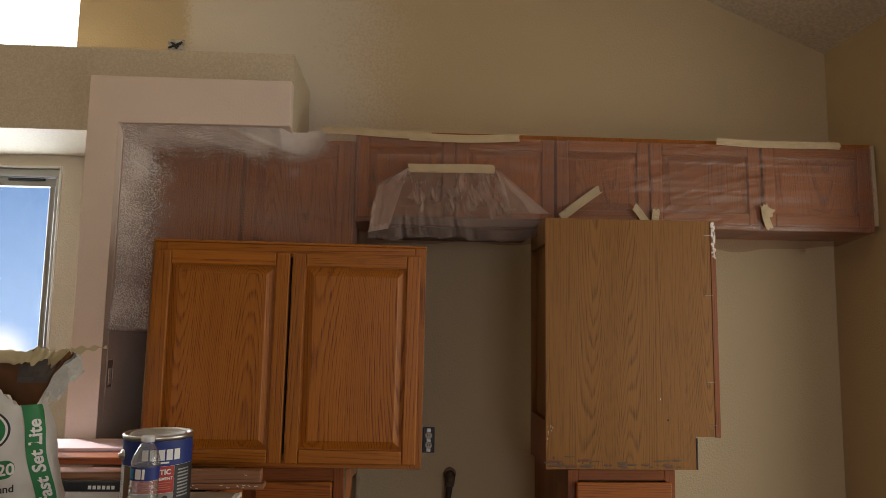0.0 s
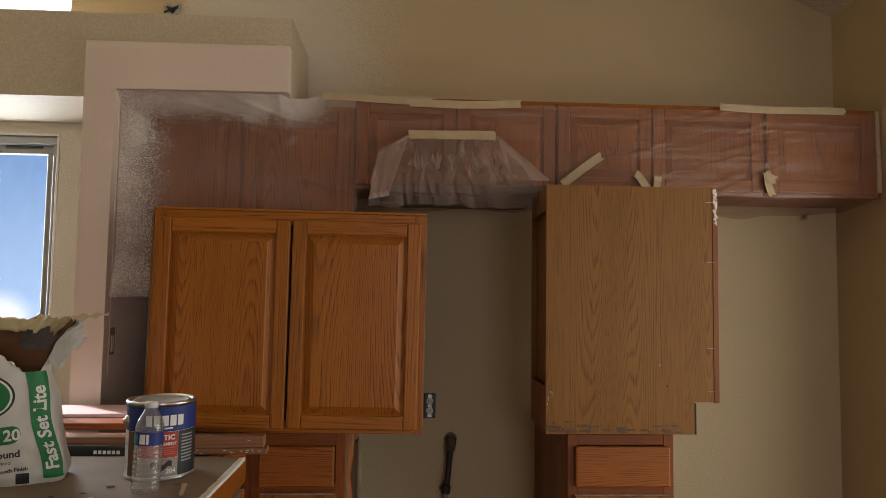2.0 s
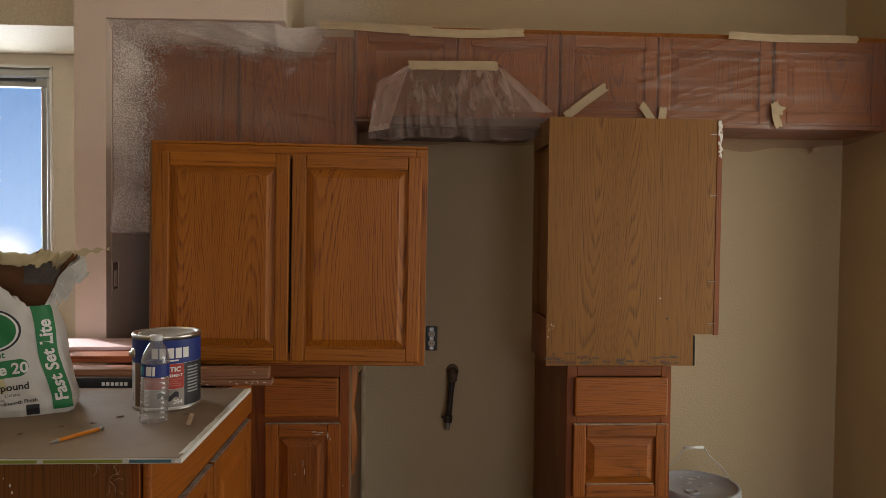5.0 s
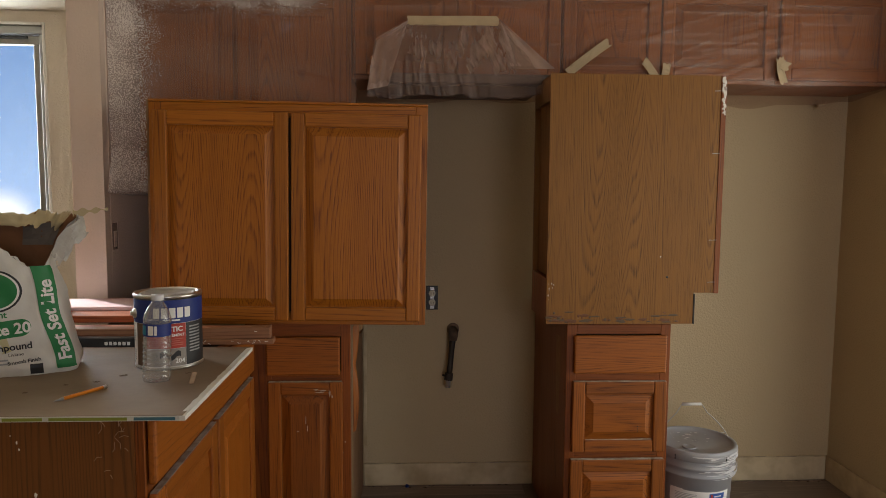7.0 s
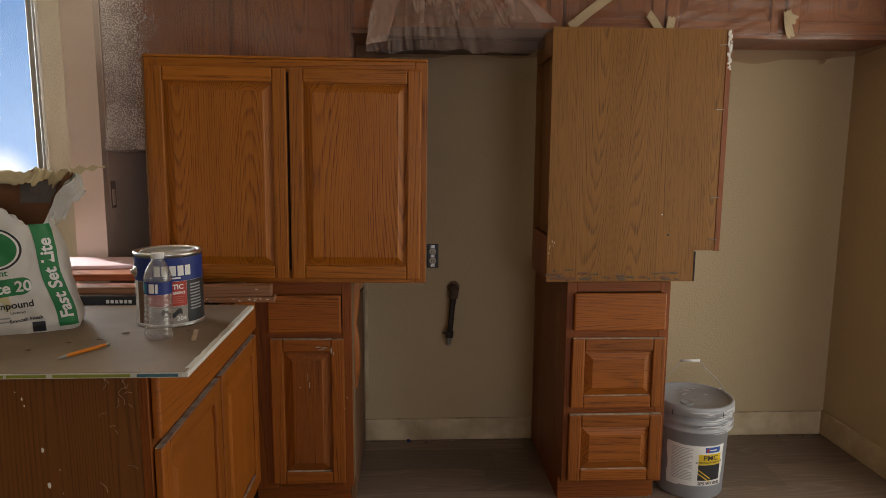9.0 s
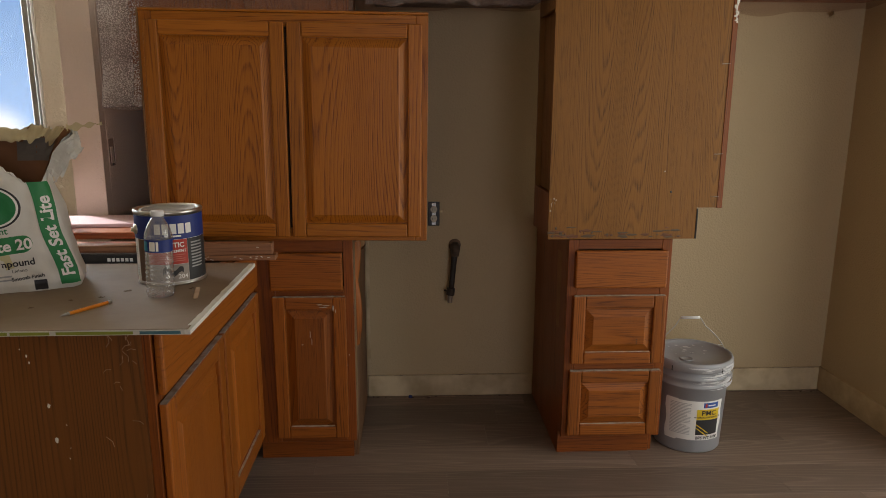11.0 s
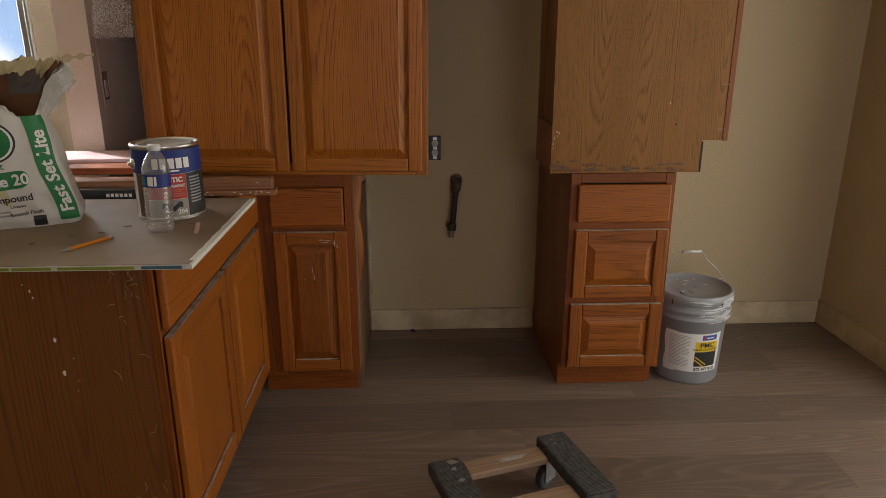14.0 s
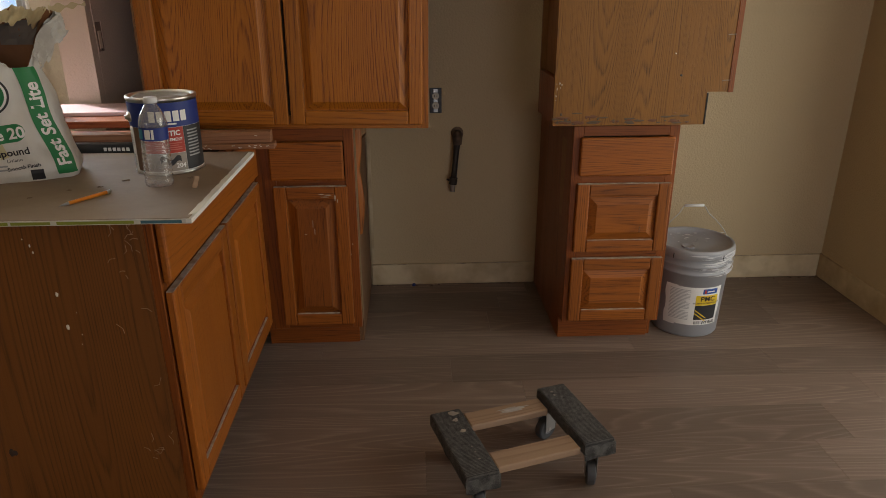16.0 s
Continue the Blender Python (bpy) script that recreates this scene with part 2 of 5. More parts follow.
CREAM = (0.54, 0.43, 0.265)
wall_mat = wall_paint("cream_wall_paint", CREAM)
back_mat = wall_paint("cream_wall_paint_with_overspray", CREAM, True)
soffit_mat = material("soffit_paint_dusted_white", (0.58, 0.49, 0.34), rough=0.65, bump=0.3, scale=130, spots=0.7, spot_scale=150, spot_color=(0.70, 0.64, 0.53))
primer = material("pinkish_white_primer", (0.84, 0.71, 0.62), rough=0.6, bump=0.45, scale=120, spots=0.25, spot_scale=2.0, detail=2.0)
white_paint = material("white_window_trim_paint", (0.72, 0.70, 0.62), rough=0.5, bump=0.1, scale=80, spots=0.3)
base_paint = material("cream_baseboard_paint", (0.66, 0.55, 0.36), rough=0.5, bump=0.2, scale=60, spots=0.85, spot_scale=9, spot_color=(0.40, 0.30, 0.17))
ceiling_mat = material("popcorn_ceiling", (0.68, 0.60, 0.48), rough=0.9, bump=1.0, scale=75, spots=0.8, spot_scale=70, detail=6.0)
alu = material("dull_aluminium_window_frame", (0.42, 0.42, 0.40), rough=0.45, metal=0.7, bump=0.08, scale=90, spots=0.5, spot_scale=8)
# near-black: cabinet inside shade put into the colour; also dark crumbs and the knot
dark_in = material("recess_shade_and_dark_crumbs", (0.05, 0.03, 0.02), rough=0.8, spots=0.4)
toe_mat = material("dark_stained_toe_board", (0.15, 0.055, 0.022), rough=0.6, bump=0.2, scale=40, spots=0.6)
tape_mat = material("tan_masking_tape", (0.55, 0.43, 0.265), rough=0.7, bump=0.35, scale=180, spots=0.4, spot_scale=16)
steel = material("tinplate_steel", (0.62, 0.61, 0.58), rough=0.28, metal=1.0, bump=0.05, scale=40, spots=0.3)
wire_mat = material("zinc_wire", (0.45, 0.45, 0.44), rough=0.35, metal=0.9, spots=0.3)
black_plastic = material("black_plastic", (0.018, 0.018, 0.018), rough=0.4, bump=0.05, scale=80, spots=0.3)
ivory = material("ivory_outlet_plastic", (0.62, 0.58, 0.46), rough=0.4, spots=0.3)
black_iron = material("black_gas_pipe", (0.045, 0.035, 0.028), rough=0.55, metal=0.3, bump=0.4, scale=90, spots=0.5)
rubber = material("grey_caster_rubber", (0.055, 0.055, 0.058), rough=0.55, bump=0.15, scale=60, spots=0.5)
putty = material("white_putty", (0.75, 0.72, 0.66), rough=0.8, bump=0.3, scale=120)


dust = material("plaster_dust", (0.48, 0.41, 0.34), rough=0.95, bump=0.3, scale=120, spots=0.8, spot_scale=40, spot_color=(0.25, 0.16, 0.10))


# ---- builders ----
def part(name, bm, mat, parent=None, label="", smooth=False, m=None):
    me = bpy.data.meshes.new(name)
    bmesh.ops.recalc_face_normals(bm, faces=bm.faces)
    bm.to_mesh(me)
    bm.free()
    for mt in mat if isinstance(mat, (list, tuple)) else (mat,):
        me.materials.append(mt)
    if smooth:
        me.polygons.foreach_set("use_smooth", [True] * len(me.polygons))
    ob = new(name, me)
    if parent:
        ob.parent = parent
    if m is not None:
        ob.matrix_basis = m
    if label:
        tagged(ob, label)
    return ob


def thing(name, label, category, m=None, group="", kind=""):
    ob = new(name)
    ob.empty_display_size = 0.05
    if m is not None:
        ob.matrix_basis = m
    return tagged(ob, label, category, group, kind)


def box(x0, x1, y0, y1, z0, z1, bevel=0.0, bm=None, seg=1):
    own = bmesh.new()
    vs = [own.verts.new((x, y, z)) for x in (x0, x1) for y in (y0, y1) for z in (z0, z1)]
    for f in ((0, 1, 3, 2), (4, 6, 7, 5), (0, 4, 5, 1), (2, 3, 7, 6), (0, 2, 6, 4), (1, 5, 7, 3)):
        own.faces.new([vs[i] for i in f])
    if bevel:
        bmesh.ops.bevel(own, geom=list(own.edges), offset=bevel, segments=seg, affect="EDGES", profile=0.5)
    if bm is None:
        return own
    return join(bm, own)


def join(bm, other):
    me = bpy.data.meshes.new("tmp")
    other.to_mesh(me)
    other.free()
    bm.from_mesh(me)
    bpy.data.meshes.remove(me)
    return bm


def prism(points, y0, y1):
    """A polygon in x and z, drawn out from y0 to y1."""
    bm = bmesh.new()
    a = [bm.verts.new((x, y0, z)) for x, z in points]
    b = [bm.verts.new((x, y1, z)) for x, z in points]
    bm.faces.new(a)
    bm.faces.new(b[::-1])
    for i in range(len(a)):
        j = (i + 1) % len(a)
        bm.faces.new((a[i], a[j], b[j], b[i]))
    return bm


def lathe(profile, n=40, cap=True, cx=0.0, cy=0.0):
    """A turned shape from (radius, z) rows."""
    bm = bmesh.new()
    rings = [[bm.verts.new((cx + r * math.cos(2 * math.pi * i / n), cy + r * math.sin(2 * math.pi * i / n), z)) for i in range(n)] for r, z in profile]
    for a, b in zip(rings, rings[1:]):
        for i in range(n):
            j = (i + 1) % n
            bm.faces.new((a[i], a[j], b[j], b[i]))
    if cap:
        bm.faces.new(rings[0][::-1])
        bm.faces.new(rings[-1])
    return bm


def tube(points, r, n=10):
    """A round bar along points."""
    bm = bmesh.new()
    pts = [Vector(p) for p in points]
    rings = []
    for i, p in enumerate(pts):
        d = (pts[min(i + 1, len(pts) - 1)] - pts[max(i - 1, 0)]).normalized()
        side = d.cross(Vector((0.3, 0.2, 1)) if abs(d.z) < 0.9 else Vector((1, 0, 0))).normalized()
        up = side.cross(d)
        rr = r[i] if isinstance(r, (list, tuple)) else r
        rings.append([bm.verts.new(p + rr * (side * math.cos(2 * math.pi * k / n) + up * math.sin(2 * math.pi * k / n))) for k in range(n)])
    for a, b in zip(rings, rings[1:]):
        for k in range(n):
            j = (k + 1) % n
            bm.faces.new((a[k], a[j], b[j], b[k]))
    bm.faces.new(rings[0][::-1])
    bm.faces.new(rings[-1])
    return bm


def sheet(fn, nu, nv):
    """A surface fn(u, v) over 0..1, as a grid."""
    bm = bmesh.new()
    g = [[bm.verts.new(fn(i / nu, j / nv)) for j in range(nv + 1)] for i in range(nu + 1)]
    for i in range(nu):
        for j in range(nv):
            bm.faces.new((g[i][j], g[i + 1][j], g[i + 1][j + 1], g[i][j + 1]))
    return bm


def raised_door(parent, x, z, w, h, mats, m=None, depth=0.019, stile=0.056, name="door", raise_w=0.034, y=0.0, dusty=False):
    """A frame-and-panel door whose front faces -y: the panel, two stiles and two rails."""
    up, level, pan = mats
    base = (m or Matrix()) @ pose(x, y - 0.003, z)
    bm = bmesh.new()
    i0 = stile - 0.006
    loops = [(i0, -0.006), (stile + 0.004, -0.006), (stile + raise_w - 0.003, -0.0165), (stile + raise_w, -0.0185), (stile + raise_w + 0.002, -0.0190)]
    rows = []
    for ins, d in loops:
        rows.append([bm.verts.new(p) for p in ((ins, d, ins), (w - ins, d, ins), (w - ins, d, h - ins), (ins, d, h - ins))])
    for a, b in zip(rows, rows[1:]):
        for k in range(4):
            bm.faces.new((a[k], a[(k + 1) % 4], b[(k + 1) % 4], b[k]))
    bm.faces.new(rows[-1])
    back = [bm.verts.new((v.co.x, -0.003, v.co.z)) for v in rows[0]]
    for k in range(4):
        bm.faces.new((back[k], back[(k + 1) % 4], rows[0][(k + 1) % 4], rows[0][k]))
    bm.faces.new(back[::-1])
    door = part(name, bm, pan, parent, m=base)
    for sx in (0, 1):
        part("stile", box(sx * (w - stile), sx * (w - stile) + stile, -depth, 0, 0, h, 0.0045, seg=2), up, door)
    for sz in (0, 1):
        part("rail", box(stile + 0.0004, w - stile - 0.0004, -depth + 0.0006, 0, sz * (h - stile), sz * (h - stile) + stile, 0.004, seg=2), level, door)
    if dusty:
        part("dust", box(0.003, w - 0.003, -depth + 0.002, -0.001, h, h + 0.0011), dust, door, "pale plaster dust")
        part("dust", box(stile + 0.006, w - stile - 0.006, -depth + 0.003, -0.0085, stile, stile + 0.0012), dust, door, "pale plaster dust")
    return door


def slab_front(parent, x, z, w, h, mat, m=None, depth=0.019, name="drawer_front"):
    return part(name, box(0, w, -depth, 0, 0, h, 0.006, seg=2), mat, parent, m=(m or Matrix()) @ pose(x, -0.003, z))


def setting(name, bm, mat, label, category, smooth=False):
    return tagged(part(name, bm, mat, smooth=smooth), label, category, kind="structure")


# ---- the room ----
D = 3.045          # back wall
XR = 1.972         # right wall
XL = -3.6
YB = -3.1
RIDGE_X, SLOPE = -1.8, 0.431


def ceiling_z(x):
    return 2.68 + SLOPE * (XR - x) if x > RIDGE_X else 2.68 + SLOPE * (XR - RIDGE_X) - SLOPE * (RIDGE_X - x)


def wall_with_holes(x0, x1, holes, y0, y1):
    """A wall along x whose top follows the vault, with rectangular holes (x0, x1, z0, z1)."""
    cuts = sorted({x0, x1, RIDGE_X, *[h[0] for h in holes], *[h[1] for h in holes]})
    bm = bmesh.new()
    for a, b in zip(cuts, cuts[1:]):
        inside = sorted([h for h in holes if h[0] <= a and h[1] >= b], key=lambda h: h[2])
        z = 0.0
        for h in inside:
            if h[2] > z:
                join(bm, prism([(a, z), (b, z), (b, h[2]), (a, h[2])], y0, y1))
            z = h[3]
        join(bm, prism([(a, z), (b, z), (b, ceiling_z(b)), (a, ceiling_z(a))], y0, y1))
    bmesh.ops.remove_doubles(bm, verts=bm.verts, dist=0.0005)
    return bm


WIN = (-2.75, -1.545, 1.03, 2.025)
CLERE = (-2.75, -1.515, 2.50, 3.75)
setting("wall_north", wall_with_holes(XL, XR, [WIN, CLERE], D, D + 0.14), back_mat, "cream painted wall with cloud of white overspray", "wall")
bm = bmesh.new()
for a in ((YB, 0.45, 0, 2.68), (2.25, D + 0.14, 0, 2.68), (0.45, 2.25, 2.1, 2.68)):
    box(XR, XR + 0.14, a[0], a[1], a[2], a[3], 0, bm)
setting("wall_east", bm, wall_mat, "cream painted side wall in shade", "wall")
setting("wall_west", box(XL - 0.14, XL, YB, D + 0.14, 0, ceiling_z(XL)), wall_mat, "cream painted wall", "wall")
# the opening is made up, to let the south fill lamp in
setting("wall_south", wall_with_holes(XL, XR, [(0.50, 1.90, 0.5, 2.1)], YB - 0.14, YB), wall_mat, "cream painted wall behind the camera with an opening added for fill light", "wall")
bm = prism([(XR + 0.14, ceiling_z(XR) - SLOPE * 0.14), (XR + 0.14, ceiling_z(XR) + 0.1), (RIDGE_X, ceiling_z(RIDGE_X) + 0.16), (RIDGE_X, ceiling_z(RIDGE_X))], YB - 0.14, D + 0.14)
join(bm, prism([(RIDGE_X, ceiling_z(RIDGE_X)), (RIDGE_X, ceiling_z(RIDGE_X) + 0.16), (XL - 0.14, ceiling_z(XL - 0.14) + 0.1), (XL - 0.14, ceiling_z(XL - 0.14))], YB - 0.14, D + 0.14))
setting("ceiling", bm, ceiling_mat, "sloping vaulted ceiling with rough popcorn texture", "ceiling")
setting("ground", box(-60, 60, -60, 60, -0.40, -0.30), material("dry_ground", (0.20, 0.17, 0.12), 0.9, spots=0.5), "dry ground outside the house", "ground")

# window: frame of two rebates, sash, pane
win = tagged(thing("window_1", "aluminium sliding window with dusty bluish glass", "window"), kind="structure")
x0, x1, z0, z1 = WIN
bm = bmesh.new()
for a in ((x0, x1, z1 - 0.035, z1), (x0, x1, z0, z0 + 0.035), (x0, x0 + 0.035, z0 + 0.035, z1 - 0.035), (x1 - 0.022, x1, z0 + 0.035, z1 - 0.035)):
    box(a[0], a[1], D + 0.012, D + 0.09, a[2], a[3], 0.003, bm)
part("window_frame", bm, alu, win)
bm = bmesh.new()
for a in ((x0 + 0.04, x1 - 0.024, z1 - 0.075, z1 - 0.037), (x0 + 0.04, x1 - 0.024, z0 + 0.037, z0 + 0.075), (x1 - 0.058, x1 - 0.024, z0 + 0.075, z1 - 0.075), (-2.17, -2.13, z0 + 0.075, z1 - 0.075)):
    box(a[0], a[1], D + 0.035, D + 0.065, a[2], a[3], 0.003, bm)
part("sash", bm, alu, win, "dull aluminium sash")
part("latch", box(-1.78, -1.62, D + 0.022, D + 0.034, z1 - 0.052, z1 - 0.040, 0.003), black_plastic, win)
glass = bpy.data.materials.new("window_glass")
glass.use_nodes = True
gn, gl = glass.node_tree.nodes, glass.node_tree.links
gt = gn.new("ShaderNodeBsdfTransparent")
gg = gn.new("ShaderNodeBsdfGlossy")
gg.inputs["Roughness"].default_value = 0.05
gm = gn.new("ShaderNodeMixShader")
gm.inputs["Fac"].default_value = 0.06
gl.new(gt.outputs[0], gm.inputs[1])
gl.new(gg.outputs[0], gm.inputs[2])
gl.new(gm.outputs[0], gn["Material Output"].inputs["Surface"])
pane = part("pane", box(x0 + 0.05, x1 - 0.05, D + 0.047, D + 0.052, z0 + 0.07, z1 - 0.07), glass, win, "dusty pane")
pane.visible_shadow = False
part("window_sill", box(x0 - 0.02, x1 + 0.012, D - 0.02, D + 0.012, z0 - 0.025, z0, 0.004), white_paint, win)
bm = bmesh.new()
box(x1, x1 + 0.012, D - 0.006, D + 0.012, z0, z1 + 0.012, 0.002, bm)
box(x0, x1, D - 0.006, D + 0.012, z1, z1 + 0.012, 0.002, bm)
part("casing", bm, white_paint, win)
win2 = tagged(thing("window_2", "bright clerestory window above the plant ledge", "window"), kind="structure")
x0, x1, z0, z1 = CLERE
bm = bmesh.new()
for a in ((x0, x1, z1 - 0.04, z1), (x0, x1, z0, z0 + 0.04), (x0, x0 + 0.04, z0 + 0.04, z1 - 0.04), (x1 - 0.012, x1, z0 + 0.04, z1 - 0.04)):
    box(a[0], a[1], D + 0.06, D + 0.11, a[2], a[3], 0.003, bm)
part("window_frame", bm, white_paint, win2)
p2 = part("pane", box(x0 + 0.03, x1 - 0.01, D + 0.08, D + 0.085, z0 + 0.03, z1 - 0.03), glass, win2)
p2.visible_shadow = False


def glow(name, strength, build):
    m = bpy.data.materials.new(name)
    m.use_nodes = True
    nt = m.node_tree
    nt.nodes.remove(nt.nodes["Principled BSDF"])
    em = nt.nodes.new("ShaderNodeEmission")
    em.inputs["Strength"].default_value = strength
    build(nt, em)
    nt.links.new(em.outputs[0], nt.nodes["Material Output"].inputs["Surface"])
    return m


# emission gradient and mottling stand in for daylight seen through the pane
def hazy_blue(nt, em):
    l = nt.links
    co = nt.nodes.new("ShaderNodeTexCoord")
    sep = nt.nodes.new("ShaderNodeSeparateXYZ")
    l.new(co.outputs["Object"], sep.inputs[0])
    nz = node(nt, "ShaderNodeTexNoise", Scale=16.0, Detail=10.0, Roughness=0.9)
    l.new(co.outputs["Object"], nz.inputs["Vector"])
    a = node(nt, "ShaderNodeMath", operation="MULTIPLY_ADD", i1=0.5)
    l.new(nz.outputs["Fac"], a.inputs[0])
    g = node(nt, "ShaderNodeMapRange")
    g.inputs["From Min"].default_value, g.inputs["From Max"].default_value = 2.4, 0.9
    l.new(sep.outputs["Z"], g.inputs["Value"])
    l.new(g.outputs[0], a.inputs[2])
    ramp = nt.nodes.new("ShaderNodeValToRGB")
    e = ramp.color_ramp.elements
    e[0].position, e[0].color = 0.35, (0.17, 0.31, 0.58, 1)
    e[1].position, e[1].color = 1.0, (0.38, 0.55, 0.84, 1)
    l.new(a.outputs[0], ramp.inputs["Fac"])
    # painted white glow low in the view, for something bright outside
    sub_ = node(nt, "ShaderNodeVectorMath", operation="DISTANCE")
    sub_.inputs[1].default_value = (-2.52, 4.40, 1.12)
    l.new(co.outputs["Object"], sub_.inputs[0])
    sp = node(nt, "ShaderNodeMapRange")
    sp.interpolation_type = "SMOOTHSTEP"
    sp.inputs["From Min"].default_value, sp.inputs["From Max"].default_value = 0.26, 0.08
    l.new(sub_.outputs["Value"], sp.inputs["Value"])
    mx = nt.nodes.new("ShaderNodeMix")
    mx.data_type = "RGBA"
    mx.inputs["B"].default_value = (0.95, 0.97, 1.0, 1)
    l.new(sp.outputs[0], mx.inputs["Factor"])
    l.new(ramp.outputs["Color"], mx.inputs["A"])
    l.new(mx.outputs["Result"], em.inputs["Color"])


# self-lit plane added behind the window, not a real wall
tagged(part("backdrop", box(-4.6, -1.2, 4.40, 4.42, -0.3, 2.55), glow("glowing_blue_view", 1.25, hazy_blue)), "glowing blue backdrop standing in for the bright view outside the window", "backdrop", kind="structure")


def white_sky(nt, em):
    em.inputs["Color"].default_value = (1.0, 0.97, 0.92, 1)


tagged(part("backdrop", box(-6.0, 1.0, 9.0, 9.02, 4.0, 14.0), glow("bright_sky", 3.0, white_sky)), "bright white sky outside the clerestory window", "backdrop", kind="structure")

# plant ledge and soffit
setting("soffit", prism([(XL, 2.083), (-1.21, 2.083), (-1.21, 2.112), (-0.463, 2.112), (-0.463, 2.412), (XL, 2.412)], 2.605, D - 0.002), soffit_mat, "drywall plant ledge soffit dusted with overspray", "soffit")
lintel = prism([(-1.212, 0.0), (-1.101, 0.0), (-1.101, 2.106), (-0.458, 2.106), (-0.458, 2.284), (-1.212, 2.284)], 2.552, 2.603)
bmesh.ops.bevel(lintel, geom=list(lintel.edges), offset=0.004, segments=2, affect="EDGES", profile=0.5)
setting("trim", lintel, primer, "freshly primed pinkish white pier and lintel", "trim")
setting("wall_stub", box(-1.208, -1.1025, 2.6035, D - 0.002, 0.0, 2.080), primer, "primed stub wall beside the kitchen cabinets", "wall")
bm = box(-1.105, -0.464, 2.604, 2.74, 2.106, 2.1115)
setting("trim", bm, primer, "primed underside of the lintel", "trim")

setting("trim", box(-0.2005, -0.186, D - 0.006, D - 0.001, 0.105, 0.87, 0.001), base_paint, "pale caulk strip where the cabinet meets the wall", "trim")
# baseboards
setting("baseboard", box(-0.20, 0.57, D - 0.012, D - 0.001, 0, 0.104, 0.003), base_paint, "scuffed cream baseboard in the stove gap", "baseboard")
setting("baseboard", box(0.955, XR - 0.013, D - 0.012, D - 0.001, 0, 0.115, 0.003), base_paint, "scuffed cream baseboard", "baseboard")
setting("baseboard", box(XR - 0.012, XR - 0.001, YB, D - 0.001, 0, 0.116, 0.003), base_paint, "scuffed cream baseboard", "baseboard")

# ---- fixed cabinets ----
FY = 2.418
UY = 2.735


def upper_cabinet(x0, x1, z0, z1, label, doors):
    c = thing("wall_cabinet", label, "cabinet", pose(x0, 0, z0), group="wall cabinets")
    w, h = x1 - x0, z1 - z0
    part("body", box(0, w, UY + 0.02, D - 0.003, 0, h, 0.002), oak_v, c)
    for a in ((0, 0.035, 0, h), (w - 0.035, w, 0, h), (0.0354, w - 0.0354, 0, 0.035), (0.0354, w - 0.0354, h - 0.035, h)):
        part("stile", box(a[0], a[1], UY, UY + 0.0195, a[2], a[3], 0.001), oak_s, c)
    for a, b in doors:
        raised_door(c, a - x0, 0.014, b - a, h - 0.034, (oak_s, oak_h, oak_v), y=UY - 0.0005, stile=0.05, raise_w=0.03)
    return c


upper_cabinet(-1.098, -0.224, 1.372, 2.104, "tall oak wall cabinet behind overspray-covered plastic", [(-1.085, -0.672), (-0.658, -0.240)])
upper_cabinet(-0.221, 0.594, 1.775, 2.150, "short oak wall cabinet over the range hood", [(-0.215, 0.182), (0.188, 0.590)])
upper_cabinet(0.597, 1.462, 1.775, 2.150, "short oak wall cabinet behind plastic sheet", [(0.600, 0.986), (0.992, 1.456)])
upper_cabinet(1.465, 1.955, 1.775, 2.150, "short oak wall cabinet at the corner", [(1.469, 1.925)])
hood = thing("range_hood", "brown range hood wrapped in plastic", "range hood", pose(0.19, D, 1.772))
hood_mat = material("brown_hood_enamel", (0.125, 0.095, 0.080), 0.7, spots=0.5)
part("canopy", box(-0.330, 0.330, -0.490, -0.004, -0.034, 0, 0.006, seg=2), hood_mat, hood)
part("front_lip", box(-0.332, 0.332, -0.498, -0.4905, -0.036, -0.006, 0.002), hood_mat, hood)
part("filter", box(-0.28, 0.28, -0.44, -0.10, -0.038, -0.0345), hood_mat, hood, "brown greasy filter")


def base_shell(c, w, h, depth, side_r, toe_in=0.075, toe_h=0.10, side_mat=None):
    """Sides with toe notches, bottom, back and toe board; the front is at y = 0 and faces -y."""
    for sx in (0, 1):
        pts = [(toe_in, 0), (depth, 0), (depth, h), (0.02, h), (0.02, toe_h), (toe_in, toe_h)]
        bm = bmesh.new()
        a = [bm.verts.new((sx * (w - 0.016), y, z)) for y, z in pts]
        b = [bm.verts.new((sx * (w - 0.016) + 0.016, y, z)) for y, z in pts]
        bm.faces.new(a)
        bm.faces.new(b[::-1])
        for i in range(6):
            bm.faces.new((a[i], a[(i + 1) % 6], b[(i + 1) % 6], b[i]))
        part("side_panel", bm, side_mat or side_r, c)
    # back and bottom coloured near-black for the shade inside
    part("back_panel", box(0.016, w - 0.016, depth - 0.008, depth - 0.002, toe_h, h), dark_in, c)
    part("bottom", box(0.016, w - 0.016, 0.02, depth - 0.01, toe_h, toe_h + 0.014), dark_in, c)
    part("toe_board", box(0.001, w - 0.017, toe_in - 0.012, toe_in - 0.0005, 0, toe_h, 0.001), frame_h, c)


# drawer base with the upturned cabinet on it
rb = thing("drawer_cabinet", "honey oak base cabinet with three drawers", "cabinet", pose(0.572, FY, 0))
W = 0.380
base_shell(rb, W, 0.868, D - 0.006 - FY, panel_oak, side_mat=frame_v)
for a in ((0, 0.036, 0.098, 0.868), (W - 0.036, W, 0.098, 0.868)):
    part("stile", box(a[0], a[1], 0, 0.0195, a[2], a[3], 0.0012), frame_v, rb)
